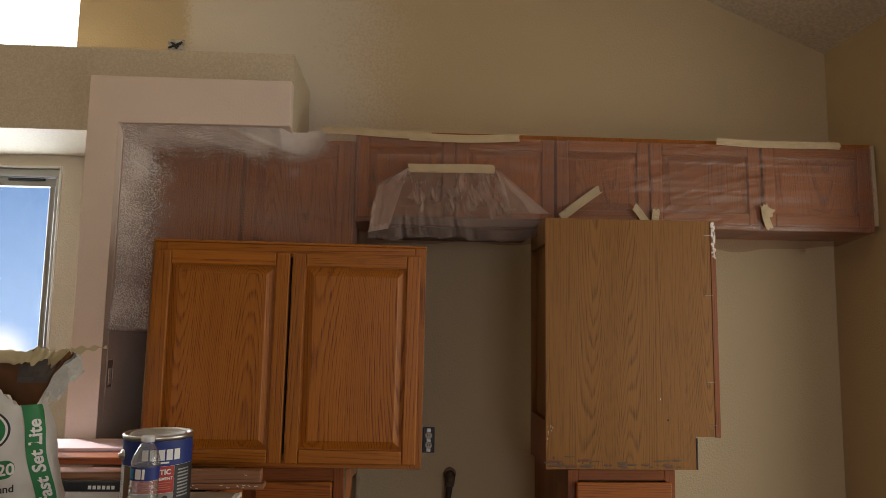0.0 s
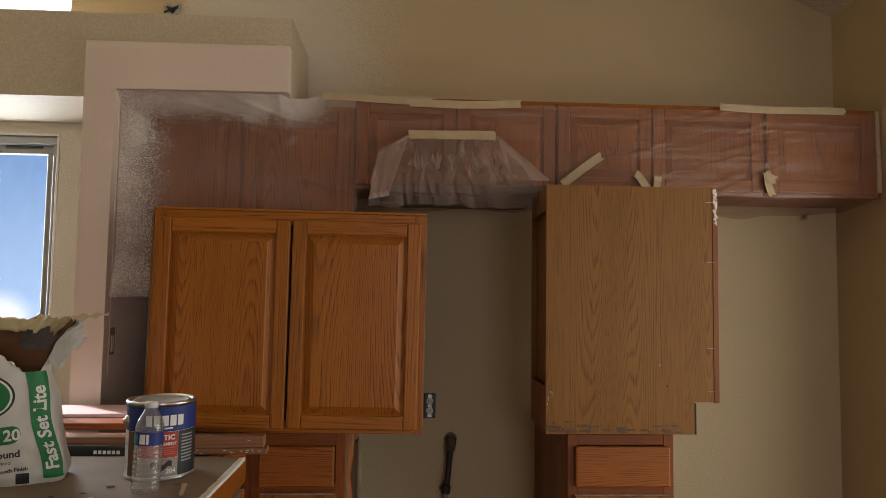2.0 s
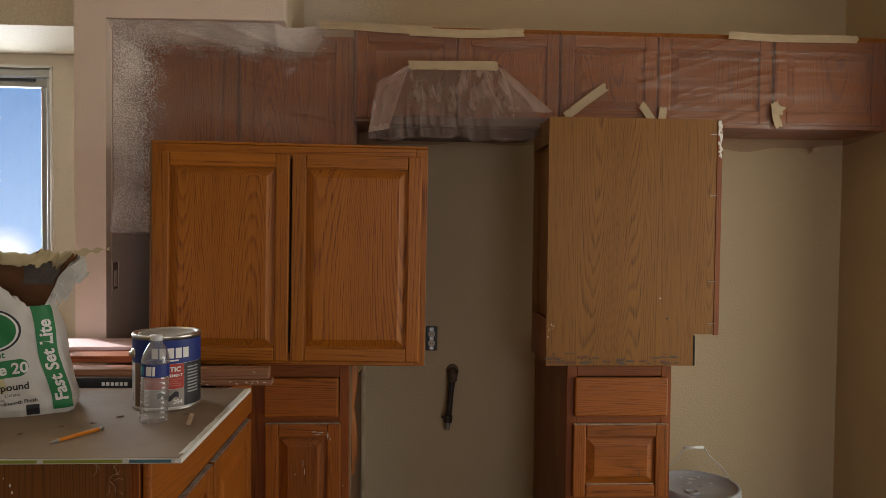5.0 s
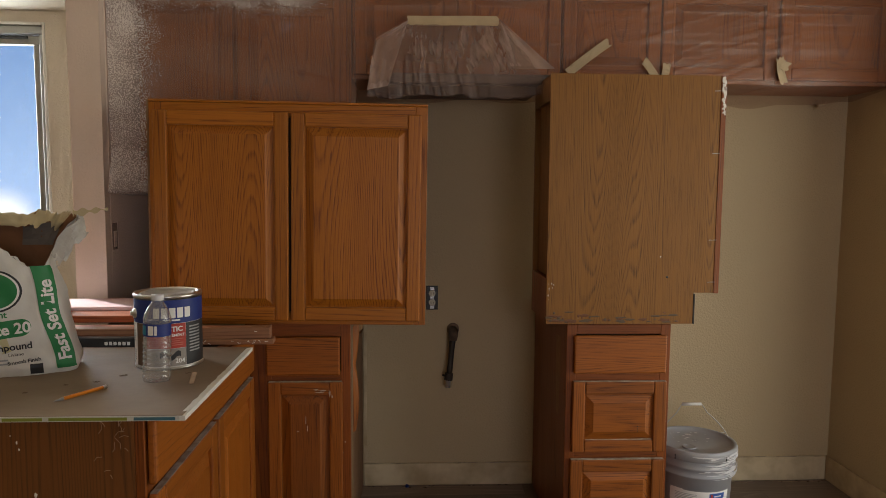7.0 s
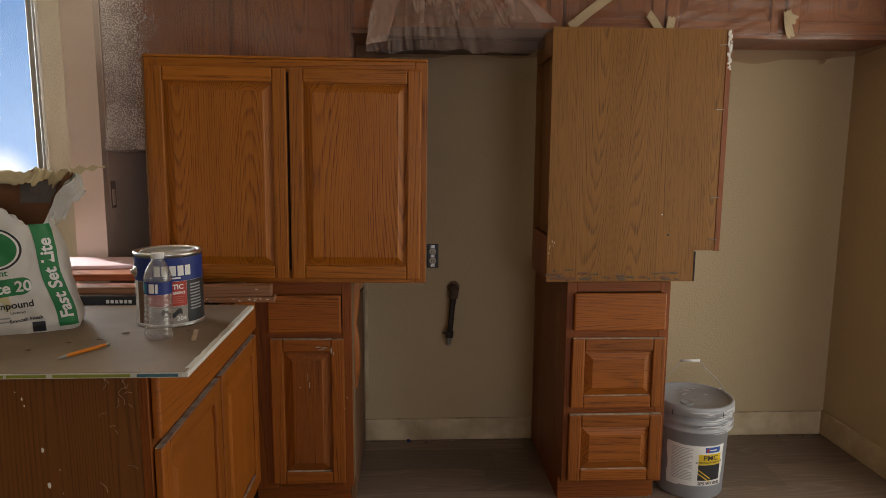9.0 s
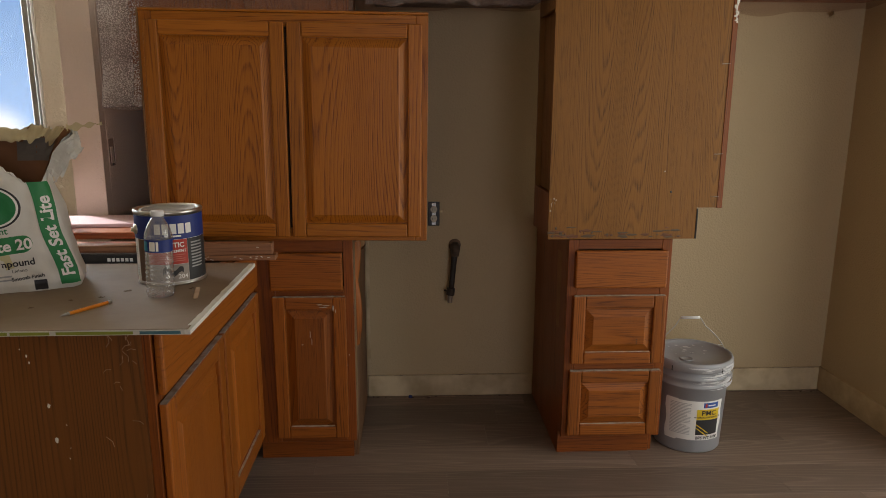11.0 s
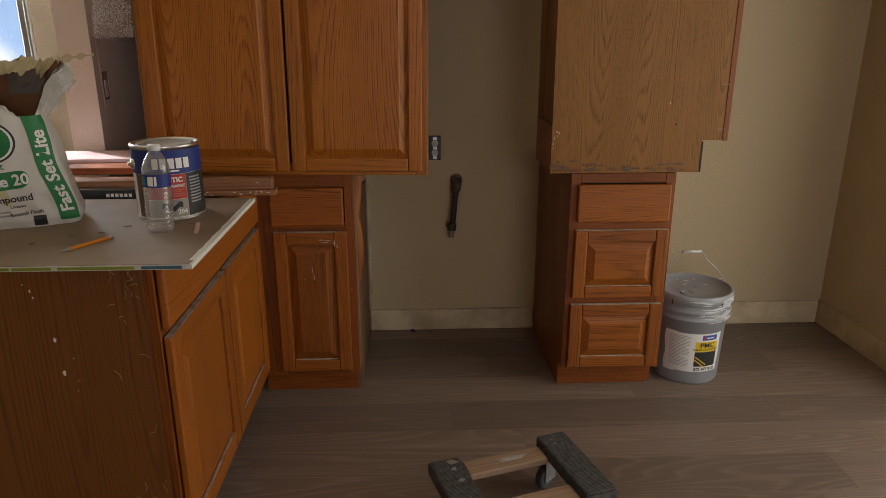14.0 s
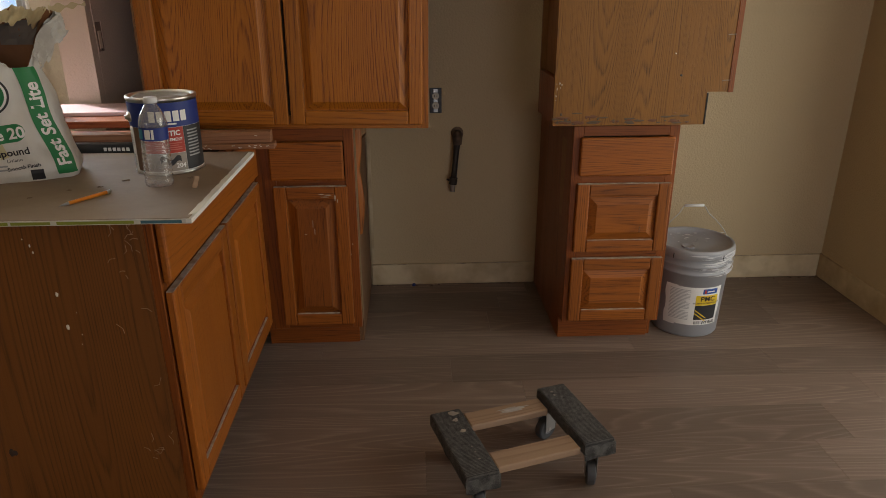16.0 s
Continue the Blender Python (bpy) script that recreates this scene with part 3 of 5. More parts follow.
for a in ((0.098, 0.124), (0.368, 0.404), (0.658, 0.694), (0.832, 0.868)):
    part("rail", box(0.0364, W - 0.0364, 0.0005, 0.0195, a[0], a[1], 0.0012), frame_h, rb)
# dark sheet added behind the drawers, standing in for shade in the gaps
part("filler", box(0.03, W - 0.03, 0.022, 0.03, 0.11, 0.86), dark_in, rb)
slab_front(rb, 0.024, 0.690, 0.338, 0.140, low_p)
raised_door(rb, 0.021, 0.399, 0.345, 0.262, (low_s, low_h, low_h), name="drawer_front", stile=0.046, raise_w=0.030, dusty=True)
raised_door(rb, 0.018, 0.112, 0.348, 0.259, (low_s, low_h, low_h), name="drawer_front", stile=0.046, raise_w=0.030, dusty=True)

# left base cabinet
lb = thing("base_cabinet", "honey oak base cabinet with a drawer and a scratched door", "cabinet", pose(-0.575, FY, 0))
W = 0.370
base_shell(lb, W, 0.872, D - 0.006 - FY, oak("dusty_dark_veneer_side", (0.20, 0.105, 0.050), (0.11, 0.050, 0.022), axis="z", rough=0.6, rings=40, pore=0.5, scuff=0.5))
for a in ((0, 0.092, 0.098, 0.872), (W - 0.034, W, 0.098, 0.872)):
    part("stile", box(a[0], a[1], 0, 0.0195, a[2], a[3], 0.0012), frame_v, lb)
for a in ((0.098, 0.128), (0.660, 0.698), (0.826, 0.872)):
    part("rail", box(0.0924, W - 0.0344, 0.0005, 0.0195, a[0], a[1], 0.0012), frame_h, lb)
# added dark sheet: shade behind the drawer and door
part("filler", box(0.03, W - 0.03, 0.022, 0.03, 0.11, 0.86), dark_in, lb)
slab_front(lb, 0.076, 0.690, 0.258, 0.138, low_h)
raised_door(lb, 0.080, 0.122, 0.262, 0.545, (low_s, low_h, low_s), stile=0.046, raise_w=0.032, dusty=True)

# peninsula: doors face +x, the end panel faces the room
PX, PY = -0.556, 1.446
pen = thing("peninsula_cabinet", "honey oak peninsula cabinet with dark end panel and two doors", "cabinet", pose(PX, PY, 0))
PL = FY - 0.012 - PY
# solid core in near-black, painted as the shaded inside
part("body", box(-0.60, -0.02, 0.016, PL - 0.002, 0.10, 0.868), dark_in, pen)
part("end_panel", box(-0.61, -0.0205, 0, 0.0155, 0, 0.872, 0.001), end_oak, pen, "dark oak veneer end panel with white filler dots")
for a in ((0, 0.042, 0.10, 0.872), (0.478, 0.500, 0.10, 0.70), (PL - 0.05, PL, 0.10, 0.872)):
    part("stile", box(-0.02, 0, a[0], a[1], a[2], a[3], 0.0012), frame_v, pen)
frame_d = oak("red_oak_frame_deep", *RED, axis="y", **STRAIGHT)
for a, b in ((0.10, 0.165), (0.685, 0.722), (0.845, 0.872)):
    part("rail", box(-0.02, -0.0006, 0.0424, PL - 0.0504, a, b, 0.0012), frame_d, pen)
part("toe_board", box(-0.09, -0.078, 0.016, PL, 0, 0.10), toe_mat, pen)
turn = pose(0, 0, 0, 0, 0, 90)
slab_front(pen, 0.006, 0.716, 0.925, 0.142, plain_h, m=turn)
raised_door(pen, 0.006, 0.150, 0.462, 0.545, (plain_v, plain_h, plain_v), m=turn, stile=0.052, dusty=True)
raised_door(pen, 0.484, 0.150, 0.440, 0.545, (plain_v, plain_h, plain_v), m=turn, stile=0.052, dusty=True)

# ---- loose cabinets stood on the bases ----
lc = thing("wall_cabinet", "loose honey oak cabinet with two raised-panel doors", "cabinet", pose(-0.876, 2.375, 0.8835, 0, 0.5, 0))
W, H = 0.934, 0.752
part("body", box(0.004, W - 0.004, 0.02, 0.325, 0.004, H - 0.004, 0.002), oak_v, lc)
for a in ((0, 0.04, 0, H), (W - 0.04, W, 0, H)):
    part("stile", box(a[0], a[1], 0, 0.0195, a[2], a[3], 0.0015), oak_s, lc)
for a in ((0, 0.042), (H - 0.042, H)):
    part("rail", box(0.0404, W - 0.0404, 0.0004, 0.0195, a[0], a[1], 0.0015), oak_h, lc)
# thin dark sheet added for the shade between the doors
part("filler", box(0.041, W - 0.041, 0.0150, 0.0190, 0.043, H - 0.043), dark_in, lc)
part("cornice", box(0.0, W, -0.004, 0.02, H + 0.0004, H + 0.009, 0.002), oak_h, lc)
part("edge_strip", box(-0.006, -0.0004, 0.0, 0.325, 0.0, H + 0.008), raw_side, lc, "pale unfinished side veneer")
raised_door(lc, 0.018, 0.016, 0.448, 0.707, (oak_s, oak_h, oak_v), y=-0.0005, stile=0.047, raise_w=0.029)
raised_door(lc, 0.474, 0.016, 0.440, 0.707, (oak_s, oak_h, oak_v), y=-0.0005, stile=0.047, raise_w=0.029)

# base cabinet on its side of the stove gap, side panel to the room
rc = thing("base_cabinet", "loose oak base cabinet showing its worn veneer side", "cabinet", pose(0.487, 2.382, 0.8765))
DEP = 0.29
HH = 0.873


def notched(y0, y1):
    return prism([(0, 0), (0.528, 0), (0.528, 0.112), (0.598, 0.112), (0.598, HH), (0, HH)], y0, y1)


part("side_panel", notched(0, 0.014), panel_oak, rc, "worn oak veneer side panel")
part("side_panel", notched(DEP - 0.014, DEP), raw_side, rc)
part("face_frame", box(0.5985, 0.618, -0.002, DEP, 0.110, HH, 0.0012), frame_v, rc, "reddish oak face frame")
part("rail", box(0.0, 0.016, 0.0144, DEP - 0.0144, HH - 0.092, HH - 0.002, 0.001), raw_side, rc)
part("rail", box(0.0, 0.016, 0.0144, DEP - 0.0144, 0.002, 0.160, 0.001), frame_v, rc)
part("back_panel", box(0.020, 0.026, 0.0144, DEP - 0.0144, 0.16, HH - 0.09), raw_side, rc)
part("bottom", box(0.02, 0.52, 0.0144, DEP - 0.0144, 0.112, 0.126), raw_side, rc)
part("top", box(0.02, 0.595, 0.0144, DEP - 0.0144, HH - 0.03, HH - 0.004), raw_side, rc)
part("toe_board", box(0.516, 0.528, 0.0144, DEP - 0.0144, 0.002, 0.11), dark_in, rc)
part("edge_strip", box(0.5285, 0.534, -0.002, DEP, 0.0, 0.108, 0.001), black_plastic, rc, "dark torn edge strip")

# ---- drywall sheet on the peninsula ----
TZ = 0.874
dw_mat = material("grey_drywall_paper", (0.262, 0.195, 0.138), rough=0.7, bump=0.15, scale=50, spots=0.9, spot_scale=6, spot_color=(0.20, 0.145, 0.095))
chalk = material("white_gypsum_edge", (0.72, 0.70, 0.65), rough=0.9, bump=0.6, scale=90)
dw = thing("drywall_sheet", "dusty drywall offcut used as a worktop cover", "drywall")
DX0, DX1, DY0, DY1, DZ = -1.55, -0.455, 1.402, 2.010, 0.886
part("core", box(DX0, DX1, DY0, DY1, TZ, DZ - 0.0012, 0.0008), chalk, dw, "white gypsum core")
part("paper_face", box(DX0, DX1 - 0.006, DY0 + 0.001, DY1, DZ - 0.0010, DZ), dw_mat, dw)

# ---- floor planks ----
fl = tagged(new("floor"), "grey brown vinyl plank floor", "floor", kind="structure")
sub = part("subfloor", box(XL, XR, YB, D, -0.06, -0.0035), material("dark_subfloor", (0.03, 0.022, 0.017), 0.9), fl)
rnd = random.Random(5)
PW, PLEN = 0.192, 1.22
shape = {}


def plank_mesh(length):
    key = round(length, 3)
    if key not in shape:
        bm = box(0.0002, key - 0.0002, 0.0002, PW - 0.0002, -0.0035, 0.0, 0.0005)
        me = bpy.data.meshes.new("plank")
        bm.to_mesh(me)
        bm.free()
        me.materials.append(floor_mat)
        shape[key] = me
    return shape[key]


y = 2.545 + 2 * PW
k = 0
while y > YB - PW:
    x = -0.363 - 3 * PLEN if k == 3 else XL - rnd.random() * PLEN
    while x < XR:
        a, b = max(x, XL), min(x + PLEN, XR)
        if b - a > 0.02:
            ob = new("plank", plank_mesh(b - a))
            ob.parent = fl
            ob.location = (a, y, 0)
        x += PLEN
    y -= PW
    k += 1
ob = new("plank", plank_mesh(0.001 + XR - XL))
ob.parent, ob.location, ob.scale = fl, (XL, 2.545 + 3 * PW, 0), (1, max(0.02, (D - 2.545 - 3 * PW) / PW), 1)


# ---- plastic sheeting over the wall cabinets ----
def plastic(name, haze, spray, turn_deg=14, stretch=(2.5, 2.5, 34), streak=(0.75, 2.0), rough=0.30, thin=None):
    """Thin translucent film: mostly clear, a milky gloss with painted highlight streaks, and white overspray where the
    mask says.
    """
    m = bpy.data.materials.new(name)
    m.use_nodes = True
    nt = m.node_tree
    n, l = nt.nodes, nt.links
    b = n["Principled BSDF"]
    b.inputs["Base Color"].default_value = (0.64, 0.50, 0.45, 1)
    b.inputs["Roughness"].default_value = rough
    b.inputs["Specular IOR Level"].default_value = 0.6
    tr = n.new("ShaderNodeBsdfTransparent")
    tr.inputs["Color"].default_value = (0.84, 0.77, 0.74, 1)
    mix = n.new("ShaderNodeMixShader")
    l.new(tr.outputs[0], mix.inputs[1])
    l.new(b.outputs[0], mix.inputs[2])
    l.new(mix.outputs[0], n["Material Output"].inputs["Surface"])
    co = n.new("ShaderNodeTexCoord")
    mp = n.new("ShaderNodeMapping")
    mp.inputs["Rotation"].default_value = (0, radians(turn_deg), 0)
    mp.inputs["Scale"].default_value = stretch
    l.new(co.outputs["Object"], mp.inputs["Vector"])
    nz = node(nt, "ShaderNodeTexNoise", Scale=1.0, Detail=4.0, Roughness=0.6)
    l.new(mp.outputs[0], nz.inputs["Vector"])
    # milky stretch streaks, strengthened to stand in for glossy highlights
    hz = node(nt, "ShaderNodeMapRange")
    hz.inputs["From Min"].default_value, hz.inputs["From Max"].default_value = 0.46, 0.72
    hz.inputs["To Min"].default_value, hz.inputs["To Max"].default_value = haze * streak[0], haze * streak[1]
    l.new(nz.outputs["Fac"], hz.inputs["Value"])
    fac = hz.outputs[0]
    bp = node(nt, "ShaderNodeBump", Strength=0.5, Distance=0.004)
    l.new(nz.outputs["Fac"], bp.inputs["Height"])
    l.new(bp.outputs[0], b.inputs["Normal"])
    if spray:
        sep = n.new("ShaderNodeSeparateXYZ")
        l.new(co.outputs["Object"], sep.inputs[0])

        def ramp(sock, a, c, lo=0.0, hi=1.0):
            r = node(nt, "ShaderNodeMapRange")
            r.interpolation_type = "SMOOTHSTEP"
            for k, v in zip(("From Min", "From Max", "To Min", "To Max"), (a, c, lo, hi)):
                r.inputs[k].default_value = v
            l.new(sock, r.inputs["Value"])
            return r.outputs[0]

        def calc(op, a, c):
            r = node(nt, "ShaderNodeMath", operation=op)
            for k, s in enumerate((a, c)):
                if isinstance(s, (int, float)):
                    r.inputs[k].default_value = s
                else:
                    l.new(s, r.inputs[k])
            return r.outputs[0]

        left = ramp(sep.outputs["X"], -0.70, -1.10)
        top = calc("MULTIPLY", ramp(sep.outputs["Z"], 1.88, 2.08), ramp(sep.outputs["X"], -0.15, -0.40))
        low = ramp(sep.outputs["X"], 0.2, -0.6, 0.0, 0.28)
        mask = calc("MAXIMUM", calc("MAXIMUM", left, top), low)
        sp = node(nt, "ShaderNodeTexNoise", Scale=235.0, Detail=3.0, Roughness=0.8)
        l.new(co.outputs["Object"], sp.inputs["Vector"])
        cl = node(nt, "ShaderNodeTexNoise", Scale=7.0, Detail=3.0)
        l.new(co.outputs["Object"], cl.inputs["Vector"])
        s = calc("ADD", calc("MULTIPLY", sp.outputs["Fac"], 1.1), calc("MULTIPLY", cl.outputs["Fac"], 0.35))
        s = calc("ADD", s, calc("MULTIPLY", mask, 0.39))
        on = ramp(s, 1.02, 1.18, 0.0, 0.95)
        mist = calc("MULTIPLY", calc("MULTIPLY", mask, calc("MULTIPLY", mask, mask)), 0.46)
        on = calc("MAXIMUM", on, mist)
        fac = calc("MAXIMUM", fac, on)
        col = n.new("ShaderNodeMix")
        col.data_type = "RGBA"
        col.inputs["A"].default_value = (0.64, 0.50, 0.45, 1)
        col.inputs["B"].default_value = (0.84, 0.80, 0.75, 1)
        l.new(on, col.inputs["Factor"])
        l.new(col.outputs["Result"], b.inputs["Base Color"])
        l.new(ramp(on, 0.0, 0.8, 0.22, 0.75), b.inputs["Roughness"])
    if thin:
        # a single layer of film below the fold, clearer than the gathered part above
        axes = n.new("ShaderNodeSeparateXYZ")
        l.new(co.outputs["Object"], axes.inputs[0])
        layer = node(nt, "ShaderNodeMapRange")
        layer.interpolation_type = "SMOOTHSTEP"
        for k, v in zip(("From Min", "From Max", "To Min", "To Max"), (*thin, 0.6, 1.0)):
            layer.inputs[k].default_value = v
        l.new(axes.outputs["Z"], layer.inputs["Value"])
        both = node(nt, "ShaderNodeMath", operation="MULTIPLY")
        l.new(layer.outputs[0], both.inputs[0])
        l.new(fac, both.inputs[1])
        fac = both.outputs[0]
    l.new(fac, mix.inputs["Fac"])
    return m


film_sprayed = plastic("plastic_film_with_white_overspray", 0.18, True, 14, (1.6, 2.5, 42), (0.8, 1.9))
film_left = plastic("plastic_film_thick_with_overspray", 0.24, True, 14, (2.0, 2.5, 7), (0.85, 1.35))
film_fold = plastic("doubled_plastic_film", 0.56, False, 60, (9, 4, 2.0), (0.85, 1.15), 0.5)
film_hood = plastic("crumpled_plastic_film", 0.30, False, 8, (20, 8, 1.2), (0.85, 1.9), 0.5, (1.72, 1.82))


def creases(seed, count, x0, x1, z0, z1, lo, hi):
    r = random.Random(seed)
    return [(r.uniform(x0, x1), r.uniform(z0, z1), radians(r.uniform(lo, hi)), r.uniform(0.15, 0.55), r.uniform(0.003, 0.008), r.uniform(0.004, 0.012)) for _ in range(count)]


def crease_height(folds, x, z):
    h = 0.0
    for fx, fz, a, ln, wd, amp in folds:
        u = (x - fx) * math.cos(a) + (z - fz) * math.sin(a)
        v = -(x - fx) * math.sin(a) + (z - fz) * math.cos(a)
        if abs(u) < ln and abs(v) < wd * 3:
            h += amp * math.exp(-((v / wd) ** 2)) * (1 - (u / ln) ** 2)
    return h


def drape(x0, x1, z0, z1, folds, seed, tuck):
    def fn(u, v):
        x = x0 + (x1 - x0) * u
        f = min(v / 0.86, 1.0)
        sag = 0.012 * noise.noise(Vector((x * 3.1, seed, 0)))
        z = z1 + (z0 + sag - z1) * f
        y = UY - 0.026 - crease_height(folds, x, z) - 0.006 * (0.5 + 0.5 * noise.noise(Vector((x * 4, z * 6, seed))))
        if seed < 2:
            near_left = max(0.0, 1 - (x - x0) / 0.30)
            near_top = max(0.0, 1 - (z1 - z) / 0.22) * max(0.0, min(1.0, (-0.40 - x) / 0.10))
            y -= max(0.090 * near_left ** 2, 0.135 * near_top ** 2)
            low = max(0.0, min(1.0, (0.10 - (z - z0)) / 0.10))
            y -= 0.035 * low * near_left
            z -= 0.020 * low * (0.4 + 0.6 * near_left)
            k = max(0.0, min(1.0, (x + 0.52) / 0.16))
            z += 0.032 * k * k * (3 - 2 * k) * (1 - f)
        if v > 0.86:
            k = (v - 0.86) / 0.14
            y += tuck * k
            z -= k * (0.046 + 0.025 * noise.noise(Vector((x * 5, 3.3, seed)))) if seed > 2 else 0.012 * k
        return (x, y, z)
    return fn


folds_l = creases(3, 9, -1.0, -0.2, 1.5, 2.05, -28, -6) + creases(4, 4, -0.8, -0.1, 1.5, 1.9, 4, 16)
folds_r = creases(7, 26, 0.0, 1.9, 1.78, 2.1, 8, 24) + creases(8, 14, 0.9, 1.9, 1.80, 2.05, 14, 30) + creases(9, 10, -0.2, 0.7, 1.8, 2.1, -22, -4)
tagged(part("plastic_sheet", sheet(drape(-1.099, -0.205, 1.350, 2.103, folds_l, 1.7, 0.20), 190, 130), film_left, smooth=True), "clear plastic sheet speckled white with paint overspray", "plastic sheet", "masking sheets")
tagged(part("plastic_sheet", sheet(drape(-0.212, 1.935, 1.768, 2.126, folds_r, 4.2, 0.26), 420, 84), film_sprayed, smooth=True), "clear creased plastic sheet taped over oak cabinets", "plastic sheet", "masking sheets")


def hood_drape(u, v):
    xl = -0.003 - 0.112 * min(v / 0.28, 1) - 0.035 * v
    xr = 0.345 + 0.172 * v
    x = xl + (xr - xl) * u
    z = 1.994 - 0.312 * v - (0.005 * math.sin(u * 9.0 + 1) + 0.012 * noise.noise(Vector((u * 11, 0, 4)))) * v * v + 0.05 * max(0, u - 0.72) * v
    y = (UY - 0.032) + (2.520 - UY + 0.032) * min(v / 0.72, 1)
    w = u + 0.05 * noise.noise(Vector((u * 3, v * 2, 8)))
    ridge = (1 - abs(noise.noise(Vector((w * 15, v * 0.8, 1))))) ** 7 + 0.6 * (1 - abs(noise.noise(Vector((w * 31, v * 1.1, 6))))) ** 8
    y -= 0.042 * v * (1.2 - v) * ridge * (1.3 - 0.8 * u) + 0.012 * v * (1 - v) + 0.006 * noise.noise(Vector((u * 9, v * 7, 5)))
    return (x, y, z)


def hood_fold(u, v):
    # doubled corner of the film, folded back over itself
    x = 0.347 + 0.165 * v * u + 0.022 * v * (1 - u)
    z = 1.978 - 0.180 * v
    y = (UY - 0.040) + (2.528 - UY + 0.020) * min(v * 0.185 / 0.232, 1) - 0.012 * v
    return (x, y - 0.003 * math.sin(3.0 * u), z)


hood_film = part("plastic_sheet", sheet(hood_drape, 220, 60), film_hood, smooth=True)
tagged(hood_film, "crumpled plastic film draped over the range hood", "plastic sheet", "masking sheets")
part("fold", sheet(hood_fold, 12, 16), film_fold, hood_film, "doubled corner of film", smooth=True)


def flap(u, v):
    a, b, c = Vector((0.345, 2.700, 2.0)), Vector((0.375, 2.56, 1.79)), Vector((0.525, 2.52, 1.785))
    p = a.lerp(b.lerp(c, u), v)
    p.y -= 0.012 + 0.004 * math.sin(u * 14)
    return p


tagged(part("plastic_sheet", sheet(flap, 14, 14), film_fold, smooth=True), "folded over corner of plastic film", "plastic sheet", "masking sheets")


def wing(u, v):
    a, b, c = Vector((-0.004, 2.700, 1.99)), Vector((-0.120, 2.640, 1.900)), Vector((-0.150, 2.515, 1.700))
    e = Vector((-0.075, 2.515, 1.715))
    p = a.lerp(b, min(1, v * 2.4)) if v < 0.4167 else b.lerp(c, (v - 0.4167) / 0.5833)
    q = a.lerp(e, v)
    r = p.lerp(q, u)
    r.y -= 0.014 + 0.008 * noise.noise(Vector((u * 5, v * 8, 2)))
    return r


tagged(part("plastic_sheet", sheet(wing, 14, 24), film_fold, smooth=True), "folded side edge of plastic film", "plastic sheet", "masking sheets")


def tape(x0, z0, x1, z1, w, y, label="strip of tan masking tape", seed=0, wob=0.004):
    """A strip of paper tape with torn ends and a slight wave."""
    r = random.Random(seed)
    d = Vector((x1 - x0, 0, z1 - z0))
    ln = d.length
    d.normalize()
    s = Vector((-d.z, 0, d.x))
    n = max(8, int(ln / 0.02))
    bm = bmesh.new()
    rows = []
    for i in range(n + 1):
        t = i / n
        row = []
        for k in range(5):
            e = (k / 4 - 0.5) * w
            tt = t + (r.uniform(-0.006, 0.006) / ln if i in (0, n) else 0)
            p = Vector((x0, y, z0)) + d * ln * tt + s * (e + wob * math.sin(t * 5 + seed))
            p.y -= 0.003 * abs(noise.noise(Vector((t * 9, k * 0.6, seed))))
            row.append(p)
        rows.append(row)
    fr = [[bm.verts.new(p) for p in row] for row in rows]
    bk = [[bm.verts.new(p + Vector((0, 0.0006, 0))) for p in row] for row in rows]
    for i in range(n):
        for k in range(4):
            bm.faces.new((fr[i][k], fr[i + 1][k], fr[i + 1][k + 1], fr[i][k + 1]))
            bm.faces.new((bk[i][k], bk[i][k + 1], bk[i + 1][k + 1], bk[i + 1][k]))
        bm.faces.new((fr[i][0], bk[i][0], bk[i + 1][0], fr[i + 1][0]))
        bm.faces.new((fr[i][4], fr[i + 1][4], bk[i + 1][4], bk[i][4]))
    for i in (0, n):
        for k in range(4):
            bm.faces.new((fr[i][k], fr[i][k + 1], bk[i][k + 1], bk[i][k]))
    return tagged(part("masking_tape", bm, tape_mat), label, "masking tape", "strips of masking tape")


TY = UY - 0.037
tape(-0.352, 2.135, 0.09, 2.130, 0.030, TY, "long strip of tan masking tape along cabinet top", 1)
tape(-0.010, 2.116, 0.443, 2.124, 0.032, TY - 0.004, "long strip of tan masking tape along cabinet top", 2)
tape(1.268, 2.138, 1.80, 2.128, 0.030, TY, "long strip of tan masking tape along cabinet top", 3)
tape(-0.003, 1.988, 0.339, 1.991, 0.036, TY - 0.014, "tape strip holding plastic over the hood", 4, 0.001)
tape(0.610, 1.800, 0.772, 1.922, 0.034, TY - 0.006, "slanted loose strip of tan masking tape", 5, 0.001)
tape(0.915, 1.855, 0.965, 1.790, 0.030, TY - 0.006, "short torn piece of tan masking tape", 6, 0.001)
tape(1.005, 1.842, 1.000, 1.790, 0.030, TY - 0.006, "short torn piece of tan masking tape", 7, 0.001)
tape(1.452, 1.872, 1.476, 1.775, 0.030, TY - 0.010, "crinkled upright piece of tan masking tape", 8, 0.003)
tape(1.462, 1.850, 1.490, 1.835, 0.036, TY - 0.013, "crinkled upright piece of tan masking tape", 9, 0.002)
tape(1.958, 2.145, 1.958, 1.80, 0.020, UY - 0.006, "tape strip along the corner filler", 10, 0.002)
tape(1.80, 1.728, 1.92, 1.752, 0.024, 2.99, "loose tape hanging below the wall cabinet", 11, 0.004)


# ---- on the peninsula ----
def flat_material(name, color, rough=0.55, spots=0.15):
    return material(name, color, rough=rough, spots=spots, spot_scale=20, bump=0.05, scale=60)


ink_black = flat_material("black_ink", (0.02, 0.02, 0.022))
ink_white = flat_material("white_ink", (0.78, 0.77, 0.74))
